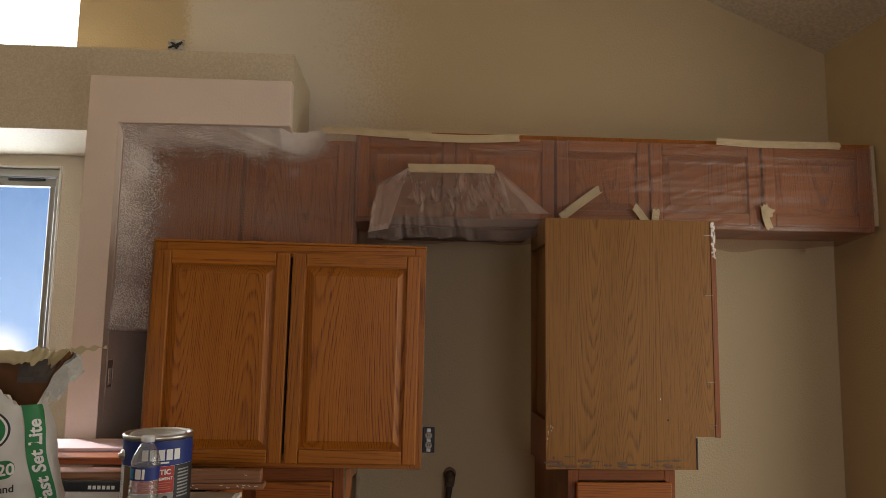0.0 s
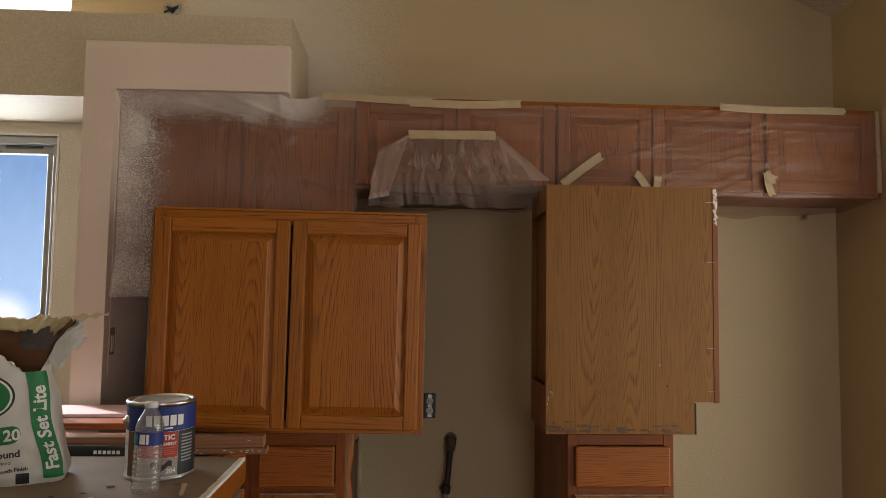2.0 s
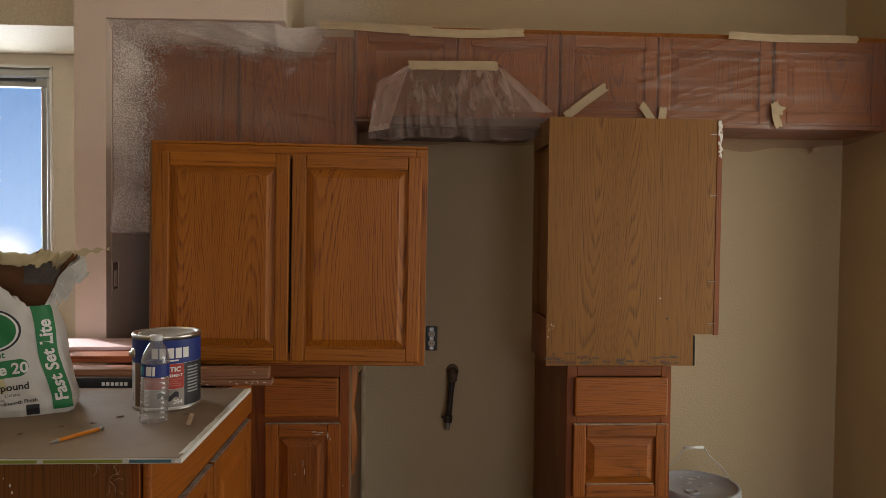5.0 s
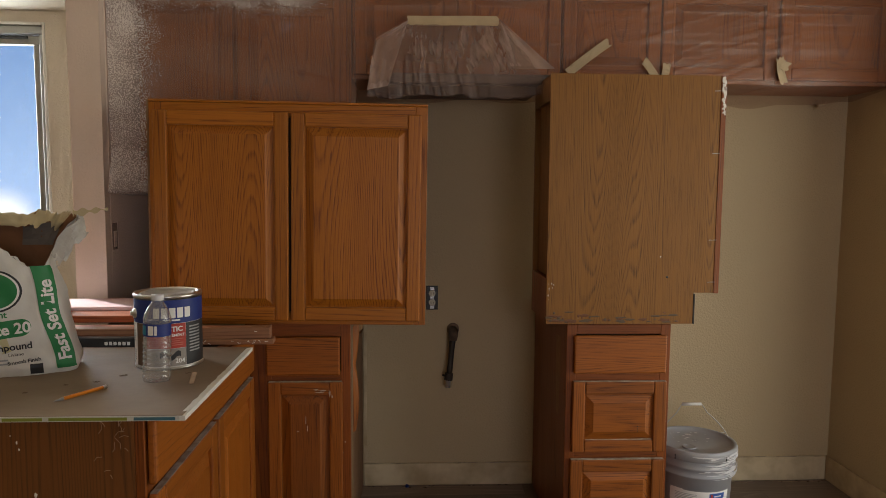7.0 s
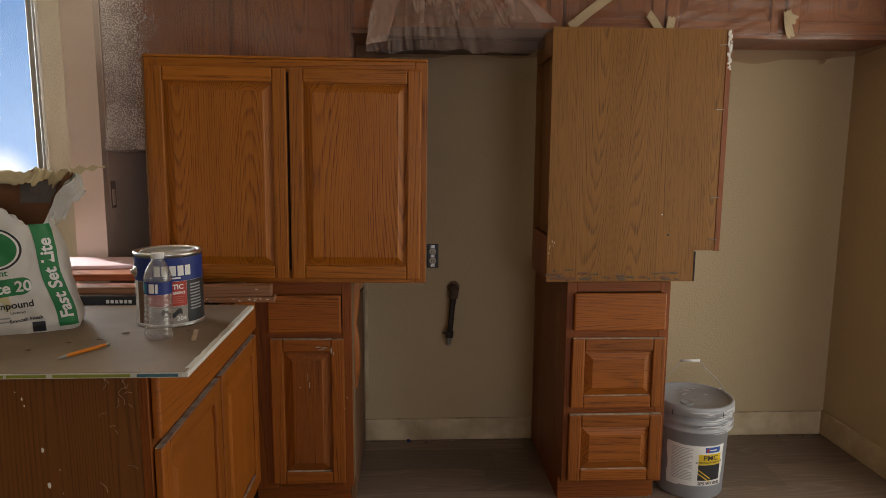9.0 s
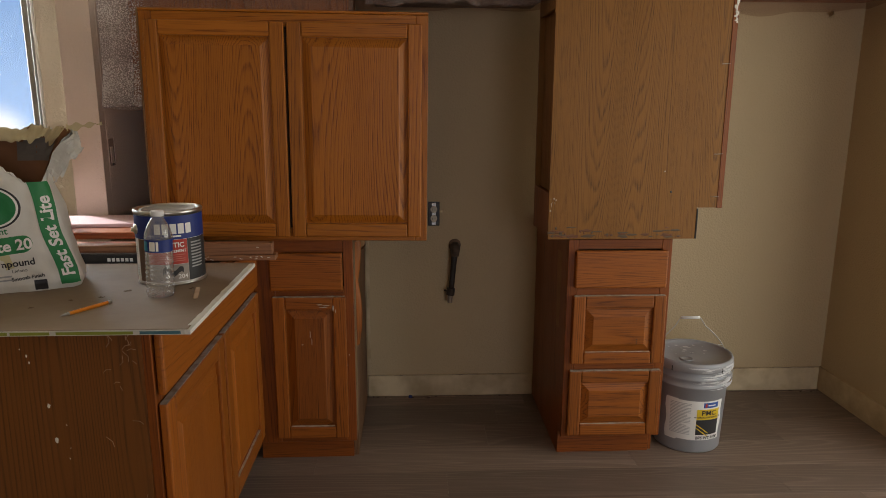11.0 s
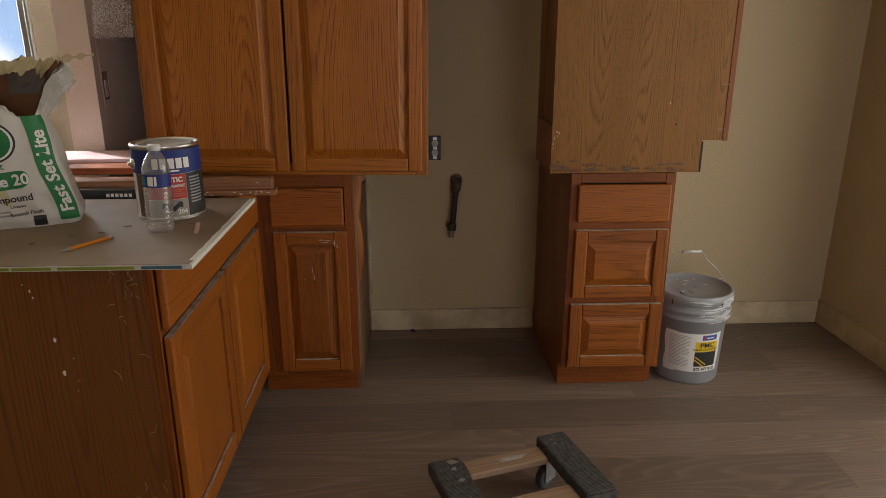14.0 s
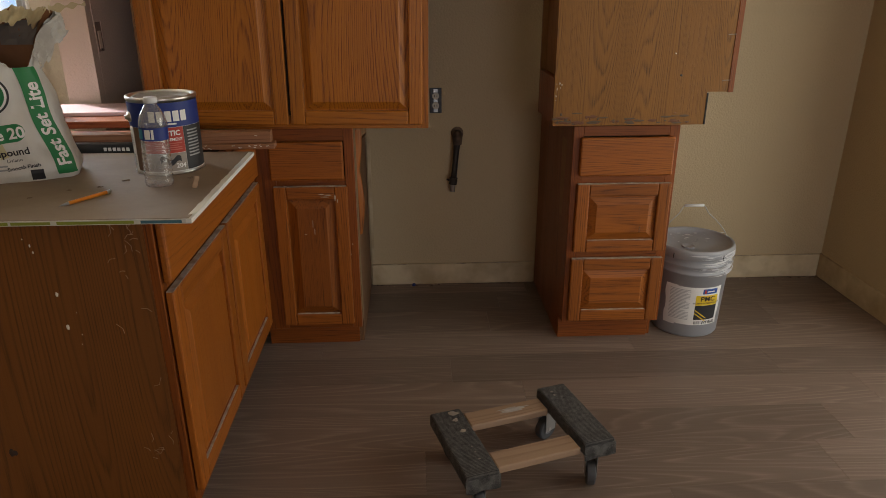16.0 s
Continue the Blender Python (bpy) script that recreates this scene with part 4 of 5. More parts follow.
ink_green = flat_material("green_ink", (0.015, 0.19, 0.055))
ink_blue = flat_material("blue_ink", (0.008, 0.026, 0.18))
ink_red = flat_material("red_ink", (0.40, 0.035, 0.02))
ink_yellow = flat_material("yellow_ink", (0.72, 0.50, 0.02))
ink_grey = flat_material("grey_ink", (0.30, 0.30, 0.30))


def lettering(text, size, fn, mat, parent, bold=0.0, name="lettering"):
    """Raised ink: the text's outline laid on a surface by fn(u, v), centred on 0."""
    cu = bpy.data.curves.new("lettering", "FONT")
    cu.body, cu.size, cu.align_x, cu.offset = text, size, "CENTER", bold
    cu.resolution_u = 3
    tmp = new("lettering", cu)
    bpy.context.view_layer.update()
    me = bpy.data.meshes.new_from_object(tmp.evaluated_get(bpy.context.evaluated_depsgraph_get()))
    bpy.data.objects.remove(tmp)
    bpy.data.curves.remove(cu)
    for v in me.vertices:
        v.co = fn(v.co.x, v.co.y)
    me.materials.clear()
    me.materials.append(mat)
    ob = new(name, me)
    ob.parent = parent
    return ob


def patch(fn, u0, u1, v0, v1, mat, parent, name="print", nu=12, nv=8, label=""):
    return part(name, sheet(lambda a, b: fn(u0 + (u1 - u0) * a, v0 + (v1 - v0) * b), nu, nv), mat, parent, label, smooth=True)


def bars(fn, u0, u1, v0, v1, count, mat, parent, seed=1):
    """Unreadable lines of small print."""
    r = random.Random(seed)
    bm = bmesh.new()
    h = (v1 - v0) / count
    for i in range(count):
        e = u1 if r.random() < 0.75 else u0 + (u1 - u0) * r.uniform(0.5, 0.9)
        join(bm, sheet(lambda a, b: fn(u0 + (e - u0) * a, v0 + h * (i + 0.25 + 0.45 * b)), 8, 1))
    return part("print", bm, mat, parent)


# bag of joint compound, torn open
BAGZ = DZ
bag = thing("compound_bag", "torn open white and green joint compound bag", "bag", pose(-1.019, 1.757, BAGZ, 0, 0, 18))
HW, HD, BODY = 0.172, 0.080, 0.272


def bag_point(a, z, out=0.0):
    """The bag's skin at angle a (0: right, -90: front) and height z."""
    ca, sa = math.cos(a), math.sin(a)
    k = 0.55
    x = HW * math.copysign(abs(ca) ** k, ca)
    y = HD * math.copysign(abs(sa) ** k, sa)
    t = z / BODY
    bulge = 1.04 + 0.03 * math.sin(math.pi * min(t, 1.0)) - 0.17 * max(0.0, min(t, 1.2))
    thin = 1.0 - 0.10 * max(0.0, t - 0.2)
    flare = max(0.0, z - 0.274) / 0.12
    if ca > 0:
        bulge -= 0.17 * max(0.0, min(t, 1.1)) * ca ** 0.3
    x = x * bulge + flare * (0.066 * max(0.0, ca) + 0.085 * max(0.0, -ca) ** 0.5)
    y = y * thin * (1 + 0.25 * flare)
    c = 0.006 * noise.noise(Vector((x * 14, y * 14, z * 12))) + 0.004 * noise.noise(Vector((x * 34, y * 30, z * 30 + 4))) + flare * 0.020 * noise.noise(Vector((ca * 4, sa * 4 + z * 22, 2))) + flare * 0.010 * noise.noise(Vector((ca * 11, sa * 11, z * 40)))
    nx, ny = math.copysign(abs(ca) ** (2 - k), ca) / HW, math.copysign(abs(sa) ** (2 - k), sa) / HD
    ln = math.hypot(nx, ny) or 1.0
    low = 0.010 * max(0.0, 1 - z / 0.02)
    return Vector((x + nx / ln * (c + out - low), y + ny / ln * (c + out - low), z))


def bag_rim(a):
    """The torn edge: low on the front, high on the back and the sides."""
    d = math.degrees(a) % 360
    front = math.exp(-((((d - 307 + 180) % 360 - 180) / 42.0) ** 4))
    r = 0.395 - 0.128 * front
    return r + 0.016 * noise.noise(Vector((math.cos(a) * 5, math.sin(a) * 5, 1.0))) + 0.010 * noise.noise(Vector((math.cos(a) * 16, math.sin(a) * 16, 7.0)))


paper = material("white_bag_paper", (0.66, 0.65, 0.61), rough=0.55, bump=0.7, scale=22, spots=0.45, spot_scale=9, spot_color=(0.52, 0.48, 0.40))
kraft = material("brown_kraft_lining", (0.22, 0.100, 0.040), rough=0.8, bump=0.4, scale=30, spots=0.7, spot_scale=12)
bm = sheet(lambda u, v: bag_point(2 * math.pi * u, v * bag_rim(2 * math.pi * u)), 150, 44)
bmesh.ops.remove_doubles(bm, verts=bm.verts, dist=0.0002)
part("outer_paper", bm, paper, bag, smooth=True)
bm = sheet(lambda u, v: bag_point(2 * math.pi * u, 0.02 + v * (bag_rim(2 * math.pi * u) - 0.023), -0.004), 120, 30)
bmesh.ops.remove_doubles(bm, verts=bm.verts, dist=0.0002)
part("kraft_lining", bm, kraft, bag, "brown kraft paper lining", smooth=True)
powder = material("grey_compound_powder", (0.36, 0.30, 0.24), rough=0.95, bump=0.6, scale=60, spots=0.5)
part("compound_powder", sheet(lambda u, v: Vector((bag_point(2 * math.pi * u, 0.20, -0.006).x * v, bag_point(2 * math.pi * u, 0.20, -0.006).y * v, 0.20 + 0.02 * (1 - v))), 40, 6), powder, bag, smooth=True)
part("patch", sheet(lambda u, v: bag_point(radians(84 - 46 * u), 0.312 + 0.058 * v, -0.0065), 6, 4), material("grey_inner_patch", (0.16, 0.14, 0.12), 0.8), bag, "grey patch inside the bag")


def on_bag(shift=0.0, height=0.0, tilt=0.0):
    """Lays (u, v), in metres to the right and up, on the front of the bag, by bisecting along the skin."""
    ct, st = math.cos(tilt), math.sin(tilt)

    def fn(u, v):
        uu, vv = u * ct - v * st, u * st + v * ct
        x, z = shift + uu, max(0.003, height + vv)
        lo, hi = radians(-179), radians(0)
        for _ in range(22):
            mid = (lo + hi) / 2
            if bag_point(mid, z).x < x:
                lo = mid
            else:
                hi = mid
        return bag_point((lo + hi) / 2, z, 0.0015)
    return fn


def band_edge(t):
    """Left edge and width of the green stripe at height t, 0 to 1."""
    return 0.130 - 0.052 * t + 0.003 * math.sin(t * 9), 0.040 - 0.001 * t


def skin(x, z, out):
    lo, hi = radians(-179), radians(0)
    for _ in range(22):
        mid = (lo + hi) / 2
        if bag_point(mid, z).x < x:
            lo = mid
        else:
            hi = mid
    return bag_point((lo + hi) / 2, z, out)


def band(u, v):
    """The green stripe beside the right edge of the bag."""
    x, w = band_edge(v)
    return skin(x + w * u, 0.012 + v * 0.258, 0.0014)


part("tape", sheet(lambda u, v: skin(-0.09 + 0.125 * u - 0.012 * v, 0.060 + 0.052 * v + 0.006 * math.sin(u * 7), 0.0005), 12, 8), material("pale_yellow_tape", (0.60, 0.54, 0.30), rough=0.6, spots=0.4, spot_scale=30), bag, "pale yellow tape stuck on the print", smooth=True)
part("print", sheet(lambda u, v: band(u, v), 10, 40), ink_green, bag, "green printed stripe", smooth=True)


def along_band(u, v):
    """Upward text on the stripe: u runs up the bag, v to the left."""
    t = (u + 0.122) / 0.258
    x, w = band_edge(t)
    return skin(x + w * 0.80 - v * 0.86, max(0.004, 0.012 + t * 0.258), 0.0026)


lettering("Fast Set Lite", 0.041, along_band, ink_white, bag, 0.0012)
f = on_bag()


def disc(cx, cz, r0, r1, fnb, mat, n=40):
    return part("print", sheet(lambda u, v: fnb(cx + (r0 + (r1 - r0) * v) * math.cos(2 * math.pi * u), cz + 0.86 * (r0 + (r1 - r0) * v) * math.sin(2 * math.pi * u)), n, 4), mat, bag)


disc(0.003, 0.212, 0.0, 0.050, f, ink_green)
disc(0.003, 0.212, 0.050, 0.055, f, ink_white)
disc(0.003, 0.212, 0.055, 0.060, f, ink_black)


def pill(u, v):
    """A green bar with a round right end, rising slightly."""
    h = 0.021 * math.sqrt(max(0.0, 1 - max(0.0, (u - 0.85) / 0.15) ** 2))
    x = -0.07 + 0.150 * u
    return f(x, 0.116 + 0.10 * x + (2 * v - 1) * h)


part("print", sheet(pill, 40, 6), ink_green, bag, "green printed bar with a round end", smooth=True)
lettering("Lite 20", 0.036, lambda u, v: on_bag(0.030, 0.107, 0.10)(u, v) + Vector((0, -0.0012, 0)), ink_white, bag, 0.001)
lettering("weight", 0.022, on_bag(0.0, 0.146, 0.06), ink_green, bag, 0.0004)
lettering("Compound", 0.024, on_bag(0.026, 0.066, 0.08), ink_black, bag, 0.0005)
lettering("Liviano", 0.012, on_bag(0.045, 0.052, 0.08), ink_black, bag)
lettering("Smooth Finish", 0.0125, on_bag(0.062, 0.034, 0.10), ink_black, bag, 0.0003)
bars(on_bag(0.0, 0.0, 0.06), -0.05, 0.03, 0.028, 0.046, 2, ink_grey, bag, 3)
patch(on_bag(0.073, 0.004), 0, 0.028, 0, 0.026, ink_black, bag, label="black printed square")
tan = material("crumpled_tan_tape", (0.55, 0.47, 0.28), rough=0.6, bump=0.3, scale=90, spots=0.4)


def rim_tape(u, v):
    """Crumpled tape folded over the rim, from the outside to the inside."""
    a = radians(140 - 112 * u)
    crumple = 0.007 * noise.noise(Vector((u * 8, v * 2, 3))) + 0.004 * noise.noise(Vector((u * 20, v * 5, 5)))
    over = math.sin(math.pi * min(1.0, v * 1.6))
    z = bag_rim(a) + 0.010 * over - 0.014 * (1 - v) - 0.044 * max(0.0, v - 0.4) / 0.6 * (0.7 + 0.5 * noise.noise(Vector((u * 9, 0, 1))))
    return bag_point(a, z, 0.006 - 0.030 * v + crumple)


part("tape", sheet(rim_tape, 90, 10), tan, bag, "crumpled tan tape on the rim", smooth=True)


def torn_strip(u, v):
    return Vector((0.165 + 0.085 * u, 0.030 - 0.02 * u, 0.395 + 0.012 * u + (v - 0.5) * 0.016 * (1.2 - u) + 0.004 * math.sin(u * 17 + v * 3)))


part("torn_strip", sheet(torn_strip, 18, 3), tan, bag, "torn strip of bag rim", smooth=True)


def side_flap(u, v):
    """Grey crumpled paper hanging over the rim on the right."""
    a = radians(-24 + 56 * u)
    p = bag_point(a, bag_rim(a) - 0.002, 0.002)
    d = 1 - v
    p.x += 0.016 * math.sin(d * 2.4) + 0.012 * noise.noise(Vector((u * 4, v * 3, 3))) + 0.007 * noise.noise(Vector((u * 12, v * 9, 8)))
    p.y -= 0.008 * d
    p.z -= d * (0.030 + 0.030 * math.sin(math.pi * u) + 0.018 * noise.noise(Vector((u * 7, 0, 4)))) - 0.006 * noise.noise(Vector((u * 9, v * 9, 1)))
    return p


def left_flap(u, v):
    a = radians(-108 + 36 * u)
    p = bag_point(a, bag_rim(a) - 0.004, -0.002)
    p.x += 0.020 * v + 0.012 * noise.noise(Vector((u * 6, v * 5, 4)))
    p.y += 0.030 * v
    p.z += -0.085 * v * (0.6 + 0.4 * math.sin(u * 7)) + 0.012 * noise.noise(Vector((u * 8, v * 5, 9)))
    return p


part("flap", sheet(left_flap, 28, 16), paper, bag, "crumpled paper flap folded inward", smooth=True)
part("flap", sheet(side_flap, 30, 16), material("greyed_bag_paper", (0.50, 0.49, 0.46), rough=0.6, bump=0.7, scale=30, spots=0.6, spot_scale=22, spot_color=(0.36, 0.34, 0.30)), bag, "torn hanging grey paper flap", smooth=False)

# paint can
CX, CY, CR, CH = -0.632, 1.830, 0.083, 0.192
can = thing("metal_can", "gallon tin of roof cement with blue and red label", "can", pose(CX, CY, DZ))
part("body", lathe([(CR - 0.003, 0.0), (CR + 0.0015, 0.001), (CR + 0.0015, 0.005), (CR - 0.001, 0.007), (CR - 0.001, CH - 0.010), (CR + 0.002, CH - 0.008), (CR + 0.0025, CH - 0.003), (CR + 0.001, CH), (CR - 0.006, CH), (CR - 0.008, CH - 0.006), (CR - 0.014, CH - 0.007)], 64, False), steel, can, smooth=True)
part("lid", lathe([(0.0005, CH - 0.008), (CR - 0.022, CH - 0.008), (CR - 0.020, CH - 0.003), (CR - 0.014, CH - 0.002), (CR - 0.013, CH - 0.009)], 64, False), material("dusty_tinplate", (0.44, 0.42, 0.39), rough=0.55, metal=0.35, bump=0.15, scale=60, spots=0.6, spot_scale=30), can, "dull tinplate lid", smooth=True)


def on_can(u, v, out=0.0002):
    a = u / CR + radians(-2)
    return Vector(((CR + out) * math.sin(a), -(CR + out) * math.cos(a), v))


patch(lambda u, v: on_can(u, v, 0.0000), -0.26, 0.26, 0.008, CH - 0.012, ink_white, can, "label", 90, 1, "printed paper label")
patch(lambda u, v: on_can(u, v, 0.0005), -0.18, 0.26, 0.120, CH - 0.012, ink_blue, can, nu=60, nv=1, label="blue label band")
patch(lambda u, v: on_can(u, v, 0.0005), -0.026, 0.072, 0.056, 0.1195, ink_red, can, nu=24, nv=1, label="red label panel")
patch(lambda u, v: on_can(u, v, 0.0005), 0.0725, 0.18, 0.010, 0.1195, ink_black, can, nu=24, nv=1)
patch(lambda u, v: on_can(u, v, 0.0005), -0.062, -0.0265, 0.010, 0.1195, flat_material("brown_photo_print", (0.16, 0.09, 0.05), 0.5, 0.8), can, nu=10, nv=1)
patch(lambda u, v: on_can(u, v, 0.0005), -0.026, 0.072, 0.010, 0.0555, flat_material("grey_photo_print", (0.33, 0.29, 0.25), 0.5, 0.9), can, nu=24, nv=1)
part("print", sheet(lambda a, b: on_can(0.008 + 0.050 * a, 0.030 + 0.014 * b + 0.006 * math.sin(a * 9), 0.0009), 14, 3), ink_black, can)
# brand word as plain strokes
for u in (-0.006, 0.013, 0.032, 0.051, 0.070):
    patch(lambda p, q: on_can(p, q, 0.0010), u, u + 0.0150, 0.134, 0.160, ink_white, can, nu=3, nv=1)
lettering("PLASTIC", 0.0172, lambda u, v: on_can(u + 0.032, v + 0.100, 0.0012), ink_white, can, 0.0006)
lettering("ROOF CEMENT", 0.0100, lambda u, v: on_can(u + 0.034, v + 0.0865, 0.0012), ink_white, can, 0.0002)
lettering("204", 0.016, lambda u, v: on_can(u + 0.056, v + 0.018, 0.0012), ink_white, can, 0.0004)
bars(lambda u, v: on_can(u, v, 0.0010), 0.0, 0.064, 0.062, 0.083, 4, flat_material("pale_red_print", (0.50, 0.14, 0.10)), can, 5)
bars(lambda u, v: on_can(u, v, 0.0008), -0.115, -0.070, 0.015, 0.112, 16, ink_grey, can, 6)
bars(lambda u, v: on_can(u, v, 0.0008), 0.082, 0.120, 0.040, 0.112, 9, ink_grey, can, 7)
bars(lambda u, v: on_can(u, v, 0.0010), -0.006, 0.058, 0.124, 0.133, 1, ink_white, can, 8)
ear = part("handle_ear", lathe([(0.0135, 0), (0.0125, 0.004), (0.006, 0.006), (0.0055, 0.011), (0.0005, 0.0115)], 20, False), steel, can, "steel handle ear", smooth=True, m=Matrix.Translation(on_can(-0.074, 0.143, 0.0)) @ pose(0, 0, 0, 90, 0, math.degrees(-0.074 / CR) - 2))

# water bottle
pet = bpy.data.materials.new("clear_bottle_plastic")
pet.use_nodes = True
pn, pl = pet.node_tree.nodes, pet.node_tree.links
pt = pn.new("ShaderNodeBsdfTransparent")
pt.inputs["Color"].default_value = (0.97, 0.97, 0.98, 1)
pg = pn.new("ShaderNodeBsdfGlossy")
pg.inputs["Roughness"].default_value = 0.08
pd = pn.new("ShaderNodeBsdfDiffuse")
pd.inputs["Color"].default_value = (0.62, 0.62, 0.62, 1)
fr = pn.new("ShaderNodeLayerWeight")
fr.inputs["Blend"].default_value = 0.26
p1, p2m = pn.new("ShaderNodeMixShader"), pn.new("ShaderNodeMixShader")
p1.inputs["Fac"].default_value = 0.15
pl.new(pt.outputs[0], p1.inputs[1])
pl.new(pd.outputs[0], p1.inputs[2])
pl.new(fr.outputs["Facing"], p2m.inputs["Fac"])
pl.new(p1.outputs[0], p2m.inputs[1])
pl.new(pg.outputs[0], p2m.inputs[2])
pl.new(p2m.outputs[0], pn["Material Output"].inputs["Surface"])
bottle = thing("water_bottle", "empty clear plastic water bottle with blue label", "bottle", pose(-0.604, 1.658, DZ, 0, 2.0, 0))
prof = [(0.006, 0.006), (0.020, 0.001), (0.030, 0.003), (0.0325, 0.012)]
for i in range(8):
    z = 0.016 + i * 0.0115
    prof += [(0.0325, z), (0.0305, z + 0.004), (0.0308, z + 0.007), (0.0325, z + 0.010)]
prof += [(0.0300, 0.112), (0.0312, 0.115), (0.0312, 0.142), (0.0322, 0.146), (0.0318, 0.152), (0.028, 0.166), (0.020, 0.182), (0.0145, 0.190), (0.0130, 0.194), (0.0130, 0.196)]
part("bottle_body", lathe(prof, 40, False), pet, bottle, smooth=True)
part("label", lathe([(0.0316, 0.113), (0.0316, 0.143)], 40, False), ink_blue, bottle, "blue paper label", smooth=True)
for a0, a1, mt in ((-20, 4, ink_white), (8, 18, ink_white), (-70, -30, flat_material("teal_ink", (0.02, 0.20, 0.30)))):
    part("print", sheet(lambda u, v: Vector((0.0321 * math.sin(radians(a0 + (a1 - a0) * u)), -0.0321 * math.cos(radians(a0 + (a1 - a0) * u)), 0.117 + 0.022 * v)), 6, 1), mt, bottle)
part("cap", lathe([(0.0140, 0.1965), (0.0148, 0.1975), (0.0148, 0.208), (0.0138, 0.2095), (0.0005, 0.2095)], 28), flat_material("white_cap", (0.70, 0.70, 0.70), 0.4), bottle, "white screw cap", smooth=True)

# pencil
pc = thing("pencil", "orange carpenter pencil with dark tip", "pencil", pose(-0.7605, 1.487, DZ + 0.0045, 0, 0, math.degrees(math.atan2(0.118, 0.068))))
part("shaft", tube([(0.022, 0, 0), (0.118, 0, 0)], 0.0042, 6), flat_material("orange_lacquer", (0.62, 0.20, 0.015), 0.35), pc)
part("point", tube([(0.0, 0, -0.001), (0.004, 0, 0), (0.022, 0, 0)], [0.0006, 0.0012, 0.0041], 6), ink_grey, pc, "sharpened grey point")
part("ferrule", tube([(0.118, 0, 0), (0.127, 0, 0)], 0.0043, 8), steel, pc, "metal eraser ferrule")

# wood chip and scraps on the drywall
tagged(part("wood_chip", box(-0.006, 0.006, -0.002, 0.002, 0, 0.030, 0.001), pine, m=pose(-0.515, 1.632, DZ, 14, 12, 40)), "small pale wood chip standing on drywall", "wood chip")
for i, (x, y, s) in enumerate(((-0.74, 1.645, 0.010), (-0.70, 1.70, 0.013), (-0.80, 1.62, 0.007), (-0.86, 1.56, 0.008), (-0.55, 1.72, 0.009))):
    r = random.Random(i)
    bm = sheet(lambda u, v: Vector(((u - 0.5) * s * 1.4, (v - 0.5) * s, 0.002 + 0.003 * noise.noise(Vector((u * 3, v * 3, i))))), 5, 4)
    tagged(part("paper_scrap", bm, material("brown_scrap", (0.17, 0.12, 0.08), 0.9), m=pose(x, y, DZ, 0, 0, r.uniform(0, 180))), "small brown scrap on the drywall", "scrap", "scraps on the drywall")
# printed tape on the front edge
et = part("edge_tape", box(DX0, DX1 - 0.012, DY0 - 0.0007, DY0 - 0.0001, TZ + 0.0008, DZ - 0.0015), flat_material("pale_edge_tape", (0.58, 0.58, 0.52)), dw, "printed paper edge tape")
r = random.Random(11)
olive = flat_material("olive_ink", (0.24, 0.28, 0.03))
edge_inks = [olive, olive, flat_material("bright_blue_ink", (0.03, 0.06, 0.30)), flat_material("teal_ink", (0.05, 0.14, 0.18))]
x = -1.2
while x < DX1 - 0.05:
    w = r.uniform(0.04, 0.17)
    part("print", box(x, min(x + w, DX1 - 0.02), DY0 - 0.0013, DY0 - 0.0008, TZ + 0.0022, DZ - 0.0035), edge_inks[r.randrange(4)], dw)
    x += w + r.uniform(0.004, 0.02)
# torn white paper curls on the right edge
bm = sheet(lambda u, v: Vector((DX1 - 0.012 + 0.014 * v + 0.004 * noise.noise(Vector((u * 20, v, 2))), DY0 + 0.02 + (DY1 - DY0 - 0.04) * u, DZ + 0.0012 + 0.003 * v * (0.5 + noise.noise(Vector((u * 14, 1, v)))))), 60, 3)
part("torn_paper", bm, chalk, dw, "torn white paper edge")


def timber(x0, x1, y0, y1, z0, z1, m, label, mat):
    return tagged(part("board", box(x0, x1, y0, y1, z0, z1, 0.002), mat, m=m), label, "board", "loose boards")


rail_board = part("board", join(box(-0.62, -0.010, -0.020, 0.020, 0.017, 0.052, 0.002), box(-0.62, 0.0, -0.027, 0.020, 0, 0.0168, 0.002)), dusty_board, m=pose(-0.412, 2.115, 0.8745, 0, 0, 2.5))
tagged(rail_board, "dusty oak moulding lying along the cabinet tops", "board", "loose boards")
for i in range(14):
    k = random.Random(200 + i)
    lie = k.random() < 0.7
    own = tube([(0, 0, 0), (k.uniform(0.004, 0.010), 0, k.uniform(-0.003, 0.003))], 0.0009, 4)
    part("paint_fleck", own, putty, rail_board, "white paint fleck" if i == 0 else "", m=pose(-k.uniform(0.012, 0.24), -0.0275 if lie else -0.0205, k.uniform(0.003, 0.014) if lie else k.uniform(0.02, 0.05)))
timber(-0.70, 0, -0.045, 0.045, 0, 0.020, pose(-0.72, 2.250, 0.8745, 0, 0, 4), "reddish board lit by the sun", plank_board)
timber(-0.70, 0, -0.035, 0.035, 0, 0.019, pose(-0.76, 2.160, 0.8945, 0, 0, -2), "reddish board stacked on another", plank_board)
timber(-0.66, 0, -0.05, 0.05, 0, 0.022, pose(-0.74, 2.290, 0.9140, 0, 0, 1), "reddish board on top of the stack", plank_board)
tagged(part("foam_sheet", box(-0.55, 0, -0.10, 0.085, 0, 0.012, 0.002), material("pink_white_foam", (0.75, 0.55, 0.60), 0.8, bump=0.2), m=pose(-0.80, 2.44, 0.9365, 0, 0, 3)), "pale pink foam sheet in sunlight", "foam sheet")
lv = thing("spirit_level", "black bar level lying behind the bag", "level", pose(-0.775, 2.045, 0.8745, 0, 0, -1))
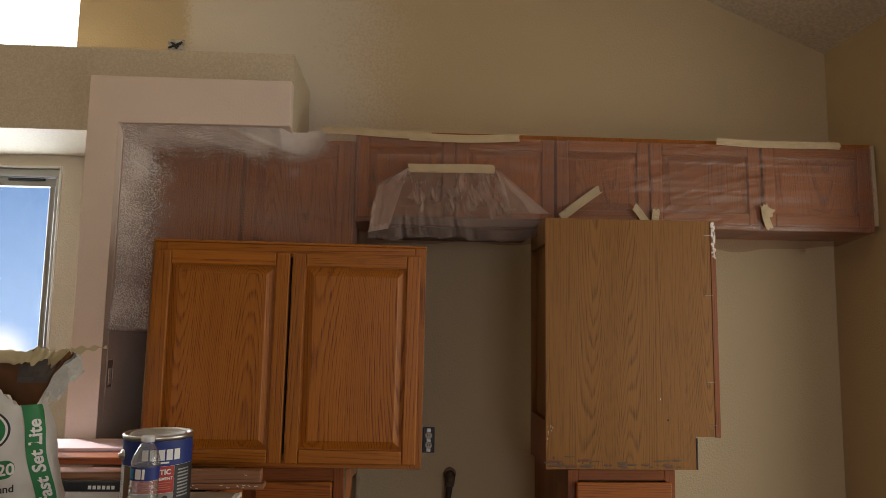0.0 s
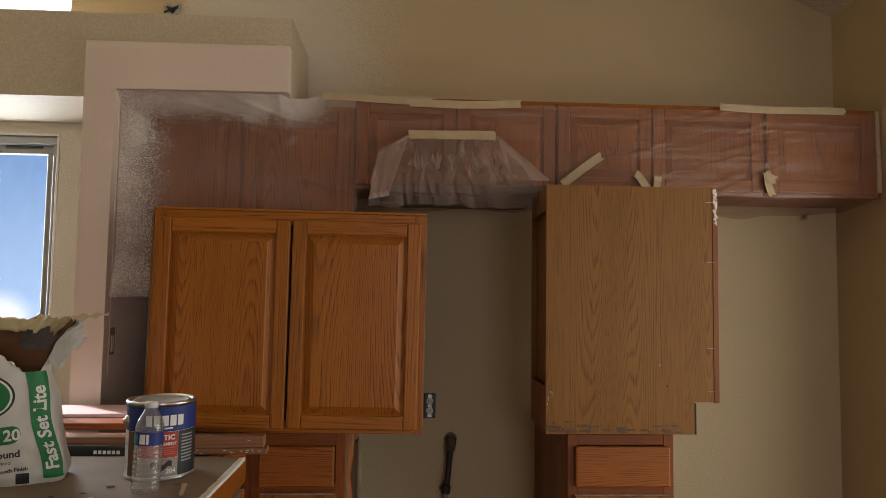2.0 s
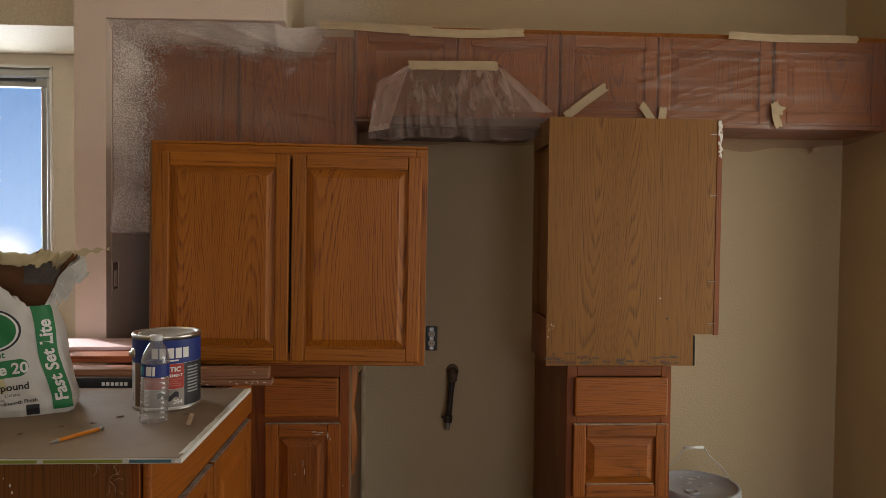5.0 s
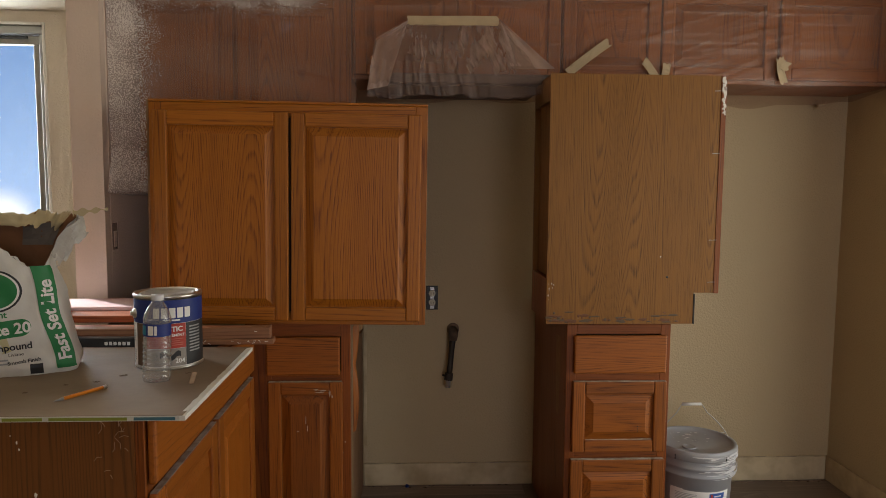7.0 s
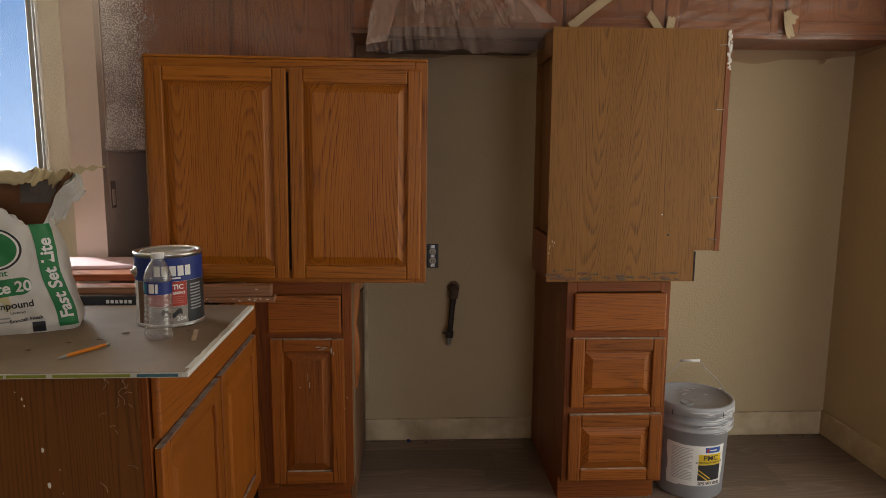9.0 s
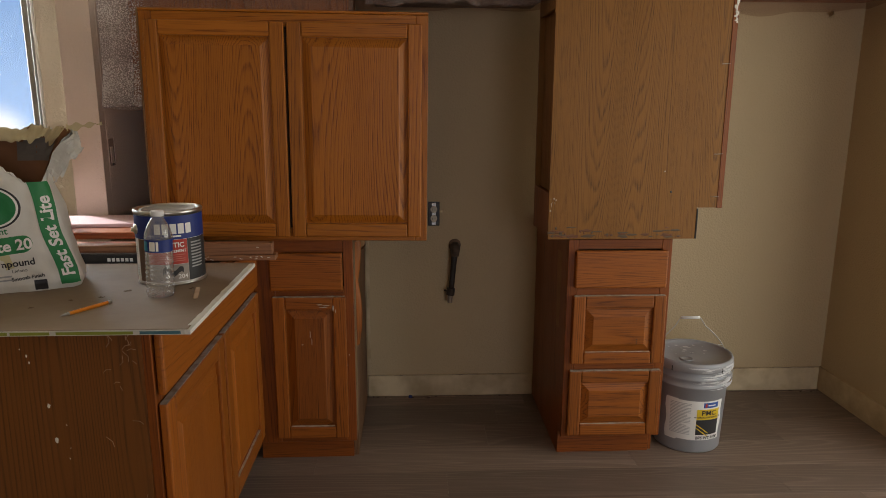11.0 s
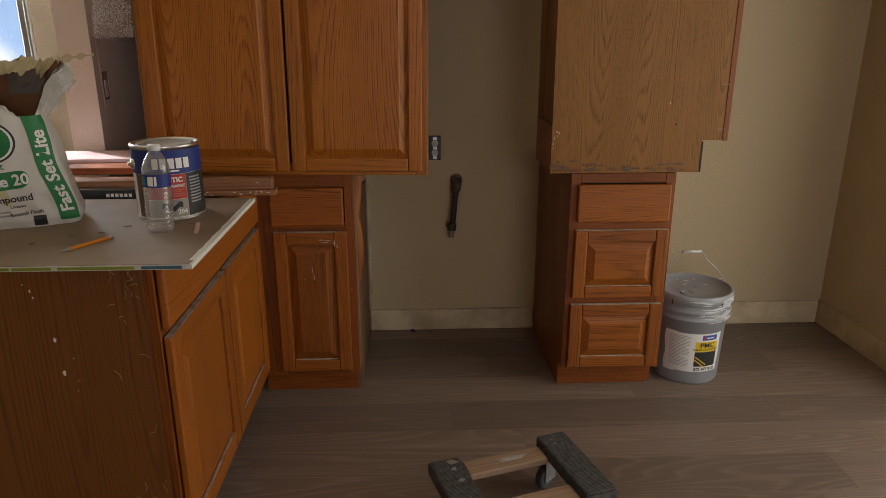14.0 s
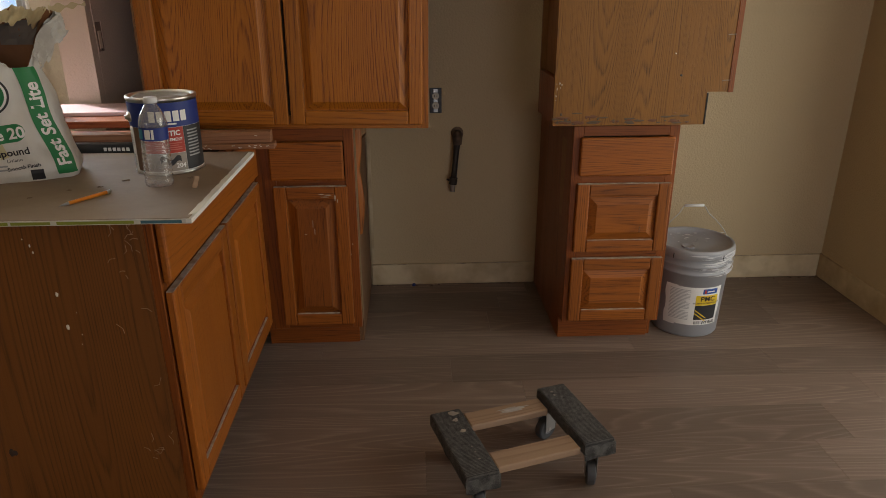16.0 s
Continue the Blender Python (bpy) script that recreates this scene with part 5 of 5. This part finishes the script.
part("bar", box(-0.50, 0, -0.012, 0.012, 0, 0.034, 0.003), black_plastic, lv)
bm = bmesh.new()
for i in range(6):
    box(-0.115 + i * 0.013, -0.106 + i * 0.013, -0.0126, -0.0121, 0.012, 0.022, 0, bm)
part("print", bm, ink_white, lv)

caulk = material("cracked_caulk", (0.50, 0.42, 0.30), rough=0.8, bump=0.5, scale=90, spots=0.8, spot_scale=40, spot_color=(0.16, 0.11, 0.07))
k = random.Random(77)
for x0_, x1_, y_, z_ in ((-0.19, 0.56, D - 0.0125, 0.104), (1.26, 1.94, D - 0.0125, 0.115)):
    for i in range(9):
        x = k.uniform(x0_, x1_)
        w = k.uniform(0.01, 0.06)
        tagged(part("caulk_bead", tube([(-w, 0, 0), (0, -0.0006, k.uniform(-0.001, 0.001)), (w, 0, 0)], [0.0006, 0.0022, 0.0006], 6), caulk, m=pose(x, y_ + 0.001, z_)), "cracked bead of dirty caulk on the baseboard", "caulk", "beads of caulk")

# ---- on the floor ----
plastic_grey = material("grey_pail_plastic", (0.30, 0.31, 0.33), rough=0.42, bump=0.08, scale=60, spots=0.5, spot_scale=8, spot_color=(0.38, 0.38, 0.38))
splash = material("white_paint_smears", (0.64, 0.64, 0.65), rough=0.5, bump=0.2, scale=80)
bk = thing("paint_bucket", "grey five gallon paint bucket with white drips", "bucket", pose(1.128, 2.578, 0))
bk.scale = (1.0, 1.0, 1.034)
RB0, RB1, BH = 0.130, 0.1445, 0.362


def pail_r(z):
    return RB0 + (RB1 - RB0) * z / BH


part("pail", lathe([(0.10, 0.004), (RB0 - 0.004, 0.0), (RB0, 0.006), (pail_r(0.262), 0.262), (pail_r(0.262) + 0.007, 0.264), (pail_r(0.27) + 0.007, 0.270), (pail_r(0.272) + 0.002, 0.273), (pail_r(0.293) + 0.002, 0.293), (pail_r(0.293) + 0.009, 0.296), (pail_r(0.30) + 0.009, 0.303), (pail_r(0.305) + 0.002, 0.306), (pail_r(0.33), 0.332)], 72, False), plastic_grey, bk, smooth=True)
part("lid", lathe([(0.150, 0.326), (0.1555, 0.328), (0.1565, 0.356), (0.153, 0.364), (0.146, 0.3655), (0.141, 0.361), (0.138, 0.354), (0.060, 0.353), (0.0005, 0.352)], 72, False), plastic_grey, bk, "grey snap lid", smooth=True)
part("spout_cap", lathe([(0.026, 0.352), (0.026, 0.358), (0.022, 0.359), (0.020, 0.356), (0.0005, 0.356)], 28, False, -0.045, -0.055), plastic_grey, bk, smooth=True)
part("lid_hub", lathe([(0.014, 0.353), (0.012, 0.350), (0.0005, 0.349)], 20, False, 0.012, 0.015), plastic_grey, bk, smooth=True)
bm = bmesh.new()
for i in range(5):
    a = radians(i * 72 + 5)
    own = box(-0.0012, 0.0012, -0.0012, 0.0012, 0.328, 0.348)
    bmesh.ops.rotate(own, verts=own.verts, matrix=Matrix.Rotation(a, 3, "Z"))
    bmesh.ops.translate(own, verts=own.verts, vec=(0.1568 * math.cos(a), 0.1568 * math.sin(a), 0))
    join(bm, own)
tagged(part("lid_slit", bm, black_plastic, bk), kind="stuff")


def on_pail(u, v, out=0.0006, turn_deg=7):
    a = (u - 0.009) / 0.137 + radians(turn_deg)
    r = pail_r(v) + out
    return Vector((r * math.sin(a), -r * math.cos(a), v))


patch(lambda u, v: on_pail(u + 0.003 * math.sin(v * 60), v + 0.12 * (u < -0.10) * 0.05 * math.sin(v * 90), 0.0006), -0.150, 0.085, 0.055, 0.215, ink_white, bk, "label", 50, 16, "white paper paint label")
P2 = lambda u, v: on_pail(u, v, 0.0013)
patch(P2, -0.028, 0.068, 0.140, 0.182, ink_yellow, bk, nu=20, nv=2, label="yellow label band")
patch(P2, -0.028, 0.068, 0.078, 0.1395, ink_black, bk, nu=20, nv=2, label="black label panel")
patch(P2, -0.004, 0.060, 0.188, 0.209, flat_material("medium_blue_ink", (0.025, 0.085, 0.34)), bk, nu=14, nv=2, label="blue label bar")
patch(lambda u, v: on_pail(u, v, 0.0018), 0.002, 0.010, 0.190, 0.205, ink_red, bk, nu=3, nv=1)
bars(lambda u, v: on_pail(u, v, 0.0018), 0.014, 0.050, 0.193, 0.203, 1, ink_white, bk, 2)
bars(lambda u, v: on_pail(u, v, 0.0012), -0.130, -0.050, 0.075, 0.205, 22, flat_material("pale_grey_print", (0.46, 0.46, 0.46)), bk, 4)
lettering("PMC", 0.028, lambda u, v: on_pail(1.12 * u + 0.020, v + 0.1585, 0.0032), ink_black, bk, 0.0003)
lettering("INTERIOR LATEX SEMI-GLOSS", 0.0085, lambda u, v: on_pail(u + 0.018, v + 0.147, 0.0026), ink_black, bk, 0.0002)
lettering("B75 WT 0100", 0.0165, lambda u, v: on_pail(u + 0.022, v + 0.060, 0.0022), ink_black, bk, 0.0005)
for k in range(2):
    part("print", sheet(lambda u, v: on_pail(-0.027 + 0.050 * u, 0.118 - k * 0.014 - 0.036 * u + 0.005 * v, 0.0019), 8, 1), ink_yellow, bk)
# smears of white paint on the rim and down the side
r = random.Random(21)
bm = bmesh.new()
for i in range(130):
    a = radians(r.gauss(40, 22))
    z = r.uniform(0.264, 0.352)
    w, h = r.uniform(0.015, 0.085), r.uniform(0.0010, 0.0055)
    rr = 0.1580 if z > 0.33 else (pail_r(z) + 0.0105 if 0.262 < z < 0.305 else pail_r(z) + 0.003) + 0.00005 * i
    join(bm, sheet(lambda u, v: Vector((rr * math.sin(a + w / 0.15 * (u - 0.5)), -rr * math.cos(a + w / 0.15 * (u - 0.5)), z + (v - 0.5) * h * math.sin(math.pi * (0.08 + 0.84 * u)))), 6, 2))
for i in range(22):
    x, y, s = r.gauss(0.02, 0.06), r.gauss(0.05, 0.035), r.uniform(0.002, 0.010)
    join(bm, sheet(lambda u, v: Vector((x + s * (v) * math.cos(6.283 * u) * (1 + 1.6 * noise.noise(Vector((1.7 * math.cos(6.28 * u), 1.7 * math.sin(6.28 * u), i)))), y + 0.7 * s * v * math.sin(6.283 * u), 0.3545 + 0.00015 * i)), 18, 1))
tagged(part("paint_smear", bm, splash, bk, "white paint smears"), kind="stuff")
pts = []
for side in (-1, 1):
    half = []
    for i in range(13):
        k = i / 12
        half.append((side * (0.152 - 0.112 * k + 0.030 * math.sin(math.pi * k) * (1 - k)), 0.012 + 0.030 * k, 0.318 + 0.158 * k + 0.014 * math.sin(math.pi * k) + (0.012 * math.sin(math.pi * (k - 0.85) / 0.30) if k > 0.85 else 0.0)))
    pts += half if side < 0 else half[::-1]
part("bail", tube(pts, 0.0019, 8), wire_mat, bk, "bent wire handle", smooth=True)
part("grip", tube([(-0.038, 0.042, 0.488), (0.038, 0.042, 0.488)], 0.0058, 14), flat_material("white_grip", (0.66, 0.66, 0.64)), bk, "white plastic grip", smooth=True)
for s in (-1, 1):
    part("bail_ear", lathe([(0.012, -0.004), (0.012, 0.004), (0.005, 0.007), (0.0005, 0.007)], 16, False), plastic_grey, bk, smooth=True, m=pose(s * 0.147, 0.012, 0.318, 0, s * 90, 0))

# furniture dolly
carpet = material("ribbed_grey_carpet", (0.20, 0.19, 0.178), rough=0.95, bump=1.0, scale=330, spots=0.8, spot_scale=60, spot_color=(0.10, 0.095, 0.09))
nt = carpet.node_tree
cc = nt.nodes.new("ShaderNodeTexCoord")
wv = nt.nodes.new("ShaderNodeTexWave")
wv.bands_direction = "Y"
wv.inputs["Scale"].default_value, wv.inputs["Distortion"].default_value, wv.inputs["Detail Scale"].default_value = 60.0, 5.0, 18.0
nt.links.new(cc.outputs["Object"], wv.inputs["Vector"])
cb = node(nt, "ShaderNodeBump", Strength=0.9, Distance=0.003)
nt.links.new(wv.outputs["Fac"], cb.inputs["Height"])
nt.links.new(nt.nodes["Bump"].outputs[0], cb.inputs["Normal"])
nt.links.new(cb.outputs[0], nt.nodes["Principled BSDF"].inputs["Normal"])
cr2 = nt.nodes.new("ShaderNodeMix")
cr2.data_type, cr2.blend_type = "RGBA", "MULTIPLY"
cr2.inputs["Factor"].default_value = 0.7
old = nt.nodes["Principled BSDF"].inputs["Base Color"].links[0].from_socket
nt.links.new(old, cr2.inputs["A"])
nt.links.new(wv.outputs["Color"], cr2.inputs["B"])
nt.links.new(cr2.outputs["Result"], nt.nodes["Principled BSDF"].inputs["Base Color"])

dl = thing("furniture_dolly", "carpeted wooden furniture dolly on grey casters", "dolly", pose(0.2965, 1.685, 0, 0, 0, 16.6))
for sx in (-1, 1):
    bm = box(sx * 0.180 - 0.0485, sx * 0.180 + 0.0485, -0.152 + sx * 0.010, 0.152 + sx * 0.010, 0.108, 0.150, 0.008, seg=3)
    part("carpet_pad", bm, carpet, dl, "ribbed grey carpet pad", smooth=False)
    bm = sheet(lambda u, v: Vector((sx * 0.180 - 0.049 + 0.098 * u, -0.1535 + sx * 0.010 - 0.003 * v - 0.0015 * math.sin(u * 9), 0.142 - 0.043 * v * (0.97 + 0.03 * math.sin(u * 11 + sx)))), 12, 4)
    part("carpet_flap", bm, carpet, dl)
for sy in (-1, 1):
    part("crossbar", box(-0.1245, 0.1245, sy * 0.098 - 0.034, sy * 0.098 + 0.034, 0.112, 0.134, 0.003), pine, dl, "bare pine crossbar")
for sx in (-1, 1):
    for sy in (-1, 1):
        m = pose(sx * 0.172 - (0.018 if sx + sy == 2 else 0), sy * 0.112, 0, 0, 0, {(1, 1): -158, (1, -1): -116, (-1, -1): -106, (-1, 1): -70}[sx, sy])
        part("caster_fork", join(box(-0.024, 0.024, -0.020, 0.020, 0.100, 0.1075, 0.002), join(box(-0.016, 0.030, -0.0165, -0.0145, 0.030, 0.101, 0.001), box(-0.016, 0.030, 0.0145, 0.0165, 0.030, 0.101, 0.001))), wire_mat, dl, m=m)
        wheel = part("wheel", lathe([(0.010, -0.0125), (0.034, -0.0125), (0.0375, -0.009), (0.038, 0), (0.0375, 0.009), (0.034, 0.0125), (0.010, 0.0125)], 32), rubber, dl, "grey rubber caster wheel", smooth=False, m=m @ pose(0.012, 0, 0.038, 90, 0, 0))
        part("hub", lathe([(0.018, -0.0132), (0.018, 0.0132)], 20), flat_material("grey_hub", (0.20, 0.20, 0.21)), wheel)
        part("axle_bolt", lathe([(0.006, -0.018), (0.006, 0.018)], 8), steel, wheel)
r = random.Random(31)
for sx, sy, s in ((-1, 0.118, 0.030), (-1, 0.085, 0.022), (-1, 0.03, 0.020), (-1, -0.07, 0.006), (-1, -0.10, 0.007), (1, 0.125, 0.008), (1, 0.105, 0.010), (-1, -0.045, 0.006)):
    part("plaster_blob", sheet(lambda u, v: Vector((sx * 0.178 + s * 0.45 * v * math.cos(6.283 * u) * (1 + 1.5 * noise.noise(Vector((math.cos(6.28 * u), math.sin(6.28 * u), sy * 40)))) - sx * 0.012, sy + s * 0.4 * v * math.sin(6.283 * u), 0.1512 + 0.002 * (1 - v))), 14, 3), material("dried_plaster", (0.30, 0.26, 0.22), 0.9, bump=0.4, scale=90), dl)
part("plaster_blob", sheet(lambda u, v: Vector((0.020 + 0.040 * v * math.cos(6.283 * u) * (1 + 1.6 * noise.noise(Vector((2 * math.cos(6.28 * u), 2 * math.sin(6.28 * u), 3)))), 0.100 + 0.012 * v * math.sin(6.283 * u), 0.1352 + 0.003 * (1 - v))), 30, 3), material("torn_grey_paper", (0.45, 0.40, 0.35), 0.9, bump=0.4, scale=70, spots=0.6, spot_scale=50), dl, "torn white paper stuck on the bar")

# ---- on the walls ----
ol = thing("wall_outlet", "bare black duplex outlet without cover plate", "outlet", pose(0.1055, D, 0.865))
part("box", join(box(-0.026, 0.026, -0.004, -0.0005, -0.054, 0.054, 0.001), box(-0.0235, 0.0235, -0.0065, -0.0042, -0.050, 0.050, 0.001)), black_plastic, ol)
for s in (-1, 1):
    rec = part("socket", lathe([(0.0150, 0), (0.0150, 0.005), (0.0135, 0.0065), (0.0005, 0.0065)], 24, False), ivory, ol, "ivory socket face", m=pose(0, -0.0066, s * 0.0205, 90, 0, 0))
    bm = bmesh.new()
    for dx in (-0.005, 0.005):
        box(dx - 0.0011, dx + 0.0011, -0.0042, 0.0042, 0.0064, 0.0070, 0, bm)
    part("slot", bm, black_plastic, rec)
part("mounting_strap", box(-0.009, 0.009, -0.0082, -0.0067, -0.0495, 0.0495, 0.0005), wire_mat, ol)

gas = thing("gas_pipe", "black iron gas pipe stub hanging from the wall", "pipe")
part("pipe", tube([(0.2, D, 0.722), (0.2, D - 0.035, 0.722), (0.199, D - 0.047, 0.715), (0.197, D - 0.050, 0.700), (0.192, D - 0.052, 0.640), (0.185, D - 0.056, 0.560), (0.180, D - 0.058, 0.520)], [0.014, 0.014, 0.016, 0.016, 0.0125, 0.0125, 0.0125], 14), black_iron, gas, smooth=True)
part("elbow", tube([(0.2, D - 0.028, 0.722), (0.2, D - 0.046, 0.721), (0.1985, D - 0.0505, 0.712), (0.197, D - 0.051, 0.682)], [0.020, 0.022, 0.022, 0.019], 16), material("rusty_iron_elbow", (0.13, 0.085, 0.055), 0.75, bump=0.6, scale=70, spots=0.8, spot_scale=40, spot_color=(0.05, 0.035, 0.025)), gas, "rusty elbow fitting", smooth=True)
part("flange", lathe([(0.028, 0), (0.026, 0.006), (0.016, 0.010)], 24), material("rusty_flange", (0.20, 0.13, 0.08), 0.7, bump=0.4), gas, "rusty wall flange", m=pose(0.2, D, 0.722, 90, 0, 0))
part("valve", tube([(0.181, D - 0.058, 0.535), (0.178, D - 0.058, 0.505)], 0.0185, 12), black_iron, gas)
part("valve_lever", tube([(0.180, D - 0.058, 0.520), (0.150, D - 0.062, 0.528)], [0.006, 0.004], 8), black_iron, gas)
part("nozzle", tube([(0.178, D - 0.058, 0.506), (0.176, D - 0.058, 0.470)], [0.0125, 0.0105], 12), wire_mat, gas, "dull threaded nozzle")

sb = thing("outlet_box", "open electrical box cut into the primed stub wall", "outlet", pose(-1.1022, 2.634, 1.165, 0, 0, 0))
bm = bmesh.new()
for a in ((-0.030, -0.024, -0.056, 0.056), (0.024, 0.030, -0.056, 0.056), (-0.024, 0.024, 0.050, 0.056), (-0.024, 0.024, -0.056, -0.050)):
    box(0.0, 0.0025, a[0], a[1], a[2], a[3], 0.0005, bm)
part("box", bm, primer, sb)
# flat patch on the wall, darkened to paint the shade of the open hole
part("recess", box(0.0002, 0.0008, -0.024, 0.024, -0.050, 0.050), material("box_hole_shade", (0.36, 0.26, 0.22), 0.9, spots=0.6, spot_scale=40), sb)
part("device", box(0.0008, 0.004, -0.012, 0.010, -0.040, 0.020, 0.001), primer, sb)
part("screw", lathe([(0.004, 0), (0.003, 0.002)], 10), black_plastic, sb, m=pose(0.0012, 0.004, -0.044, 0, 90, 0))

eb = thing("junction_box", "small open junction box with black wires", "junction box", pose(-1.074, D, 2.608))
part("box", box(-0.036, 0.036, -0.003, -0.0005, -0.03, 0.03, 0.001), material("white_spattered_box", (0.5, 0.48, 0.45), 0.7, spots=0.8, spot_scale=60, spot_color=(0.1, 0.1, 0.1)), eb)
for i in range(4):
    rr = random.Random(i)
    part("wire", tube([(rr.uniform(-0.03, 0.03), -0.004, rr.uniform(-0.02, 0.02)), (rr.uniform(-0.03, 0.03), -0.02, rr.uniform(-0.02, 0.02)), (rr.uniform(-0.03, 0.03), -0.012, rr.uniform(-0.02, 0.02))], 0.005, 6), black_plastic, eb)

# ---- wear on the cabinets ----
r = random.Random(41)


def blob(name, parent, at, normal_axis, w, h, mat, seed, label=""):
    """A small uneven smear lying on a face."""
    def fn(u, v):
        a = 2 * math.pi * u
        k = v * (1 + 0.45 * noise.noise(Vector((1.5 * math.cos(a), 1.5 * math.sin(a), seed))))
        p, q = 0.5 * w * k * math.cos(a), 0.5 * h * k * math.sin(a)
        e = 0.0012 * (1 - v) + 0.0004
        return Vector(at) + (Vector((p, -e, q)) if normal_axis == "y" else Vector((e, p, q)))
    return part(name, sheet(fn, 18, 3), mat, parent, label)


# white filler dots and scratches on the peninsula's end panel
for i, (x, z, s) in enumerate(((-0.262, 0.815, 0.010), (-0.258, 0.800, 0.009), (-0.228, 0.700, 0.016), (-0.220, 0.620, 0.019), (-0.275, 0.83, 0.005), (-0.195, 0.655, 0.004), (-0.196, 0.575, 0.005), (-0.192, 0.60, 0.004))):
    blob("filler_dot", pen, (x, 0, z), "y", s * 0.42, s * 0.66, putty, i)
for i in range(26):
    x, z = r.uniform(-0.10, -0.026), r.choice((r.uniform(0.78, 0.86), r.uniform(0.2, 0.35), r.uniform(0.25, 0.8)))
    a, ln = r.uniform(0, 3.14), r.uniform(0.006, 0.03)
    part("splinter", tube([(x, -0.001, z), (x + ln * 0.5 * math.cos(a), -0.004, z + ln * 0.5 * math.sin(a)), (x + ln * math.cos(a + 0.5), -0.001, z + ln * math.sin(a + 0.5))], 0.0007, 4), pine, pen)
blob("knot_hole", pen, (-0.415, 0, 0.285), "y", 0.018, 0.022, dark_in, 9)
# dust on the upper door ledges of the drawers
part("dust", box(0.132, 0.290, -0.0150, -0.0122, 0.1685, 0.1705), dust, lb)
for i, (x, z, w, h) in enumerate(((0.250, 0.640, 0.020, 0.004), (0.272, 0.637, 0.026, 0.005), (0.262, 0.630, 0.030, 0.003), (0.298, 0.628, 0.006, 0.022), (0.306, 0.615, 0.004, 0.014), (0.213, 0.53, 0.003, 0.034), (0.218, 0.50, 0.003, 0.026), (0.185, 0.49, 0.008, 0.003), (0.352, 0.45, 0.004, 0.006), (0.345, 0.41, 0.005, 0.004))):
    blob("scrape", lb, (x, -0.0224, z), "y", w, h, dust, 50 + i)
for i in range(3):
    blob("drill_hole", rb, (0.262, -0.0225, 0.478 + 0.009 * i), "y", 0.004, 0.004, black_plastic, 170 + i)
# torn side of the left base cabinet: bare strip and curled paper
W = 0.370
part("bare_strip", box(W, W + 0.0015, 0.03, 0.075, 0.12, 0.868, 0), material("raw_particle_board", (0.24, 0.16, 0.085), 0.9, bump=0.5, scale=150, spots=0.6, spot_scale=60), lb, "bare particle board strip")
part("curled_veneer", sheet(lambda u, v: Vector((W + 0.002 + 0.022 * math.sin(v * 2.2) * (0.4 + 0.6 * abs(math.sin(u * 5))), 0.075 + 0.02 * v, 0.45 + 0.40 * u)), 30, 6), low_s, lb, "peeling curl of veneer", smooth=True)
part("curled_veneer", sheet(lambda u, v: Vector((W + 0.004 + 0.03 * math.sin(v * 3), 0.12 + 0.10 * v, 0.80 + 0.06 * u + 0.02 * math.sin(v * 4))), 10, 10), raw_side, lb, "peeling curl of veneer", smooth=True)
# pale scrape on the drawer cabinet's side
part("scrape", sheet(lambda u, v: Vector((-0.0012, 0.09 + 0.075 * u * (0.6 + 0.5 * v) + 0.02 * (1 - v), 0.50 + 0.30 * v)), 6, 10), material("pale_scraped_veneer", (0.36, 0.22, 0.13), 0.8, spots=0.6, spot_scale=30), rb, "pale scraped patch")
# chipped white paint and staples on the loose base cabinet
for i in range(34):
    z = 0.873 - 0.008 - 0.13 * (i / 34) ** 1.3
    blob("paint_chip", rc, (0.609 + r.uniform(-0.005, 0.006), -0.0024, z), "y", r.uniform(0.004, 0.013), r.uniform(0.005, 0.014), putty, 70 + i)
for i in range(60):
    blob("paint_chip", rc, (r.uniform(0.004, 0.5) ** (1.0 if i % 3 else 1.8), -0.0004, abs(r.gauss(0, 0.016)) + 0.006), "y", r.uniform(0.006, 0.045), r.uniform(0.003, 0.011), material("grey_scuff", (0.11, 0.075, 0.05), 0.9) if i % 2 else toe_mat, 100 + i)
for i in range(9):
    blob("paint_chip", rc, (abs(r.gauss(0, 0.008)) + 0.003, -0.0005, r.uniform(0.0, 0.15)), "y", r.uniform(0.001, 0.005), r.uniform(0.002, 0.010), dust, 130 + i)
for z in (0.820, 0.604, 0.300, 0.150):
    part("staple", tube([(0.575, -0.0016, z), (0.602, -0.0022, z + 0.001)], 0.0011, 6), wire_mat, rc)
blob("nail_hole", rc, (0.431, -0.0003, 0.168), "y", 0.007, 0.009, black_plastic, 160)
blob("nail_hole", rc, (0.404, -0.0003, 0.240), "y", 0.004, 0.005, putty, 161)
# debris along the stove gap and right baseboard
for i in range(70):
    a = r.random()
    x = r.uniform(-0.19, 0.56) if a < 0.5 else r.uniform(1.3, 1.95)
    tagged(part("debris", box(-0.005, 0.004, -0.0025, 0.002, 0, 0.003, 0.0008), dust if i % 3 else dark_in, m=pose(x, D - 0.018 - 0.02 * r.random() ** 2, 0, 0, 0, r.uniform(0, 180))), "crumb of plaster debris by the baseboard", "debris", "crumbs by the baseboard")
tagged(part("bottle_cap", lathe([(0.008, 0), (0.008, 0.008), (0.006, 0.010), (0.0005, 0.010)], 16), ink_blue, m=pose(-0.004, D - 0.026, 0)), "small blue plastic cap on the floor", "cap")
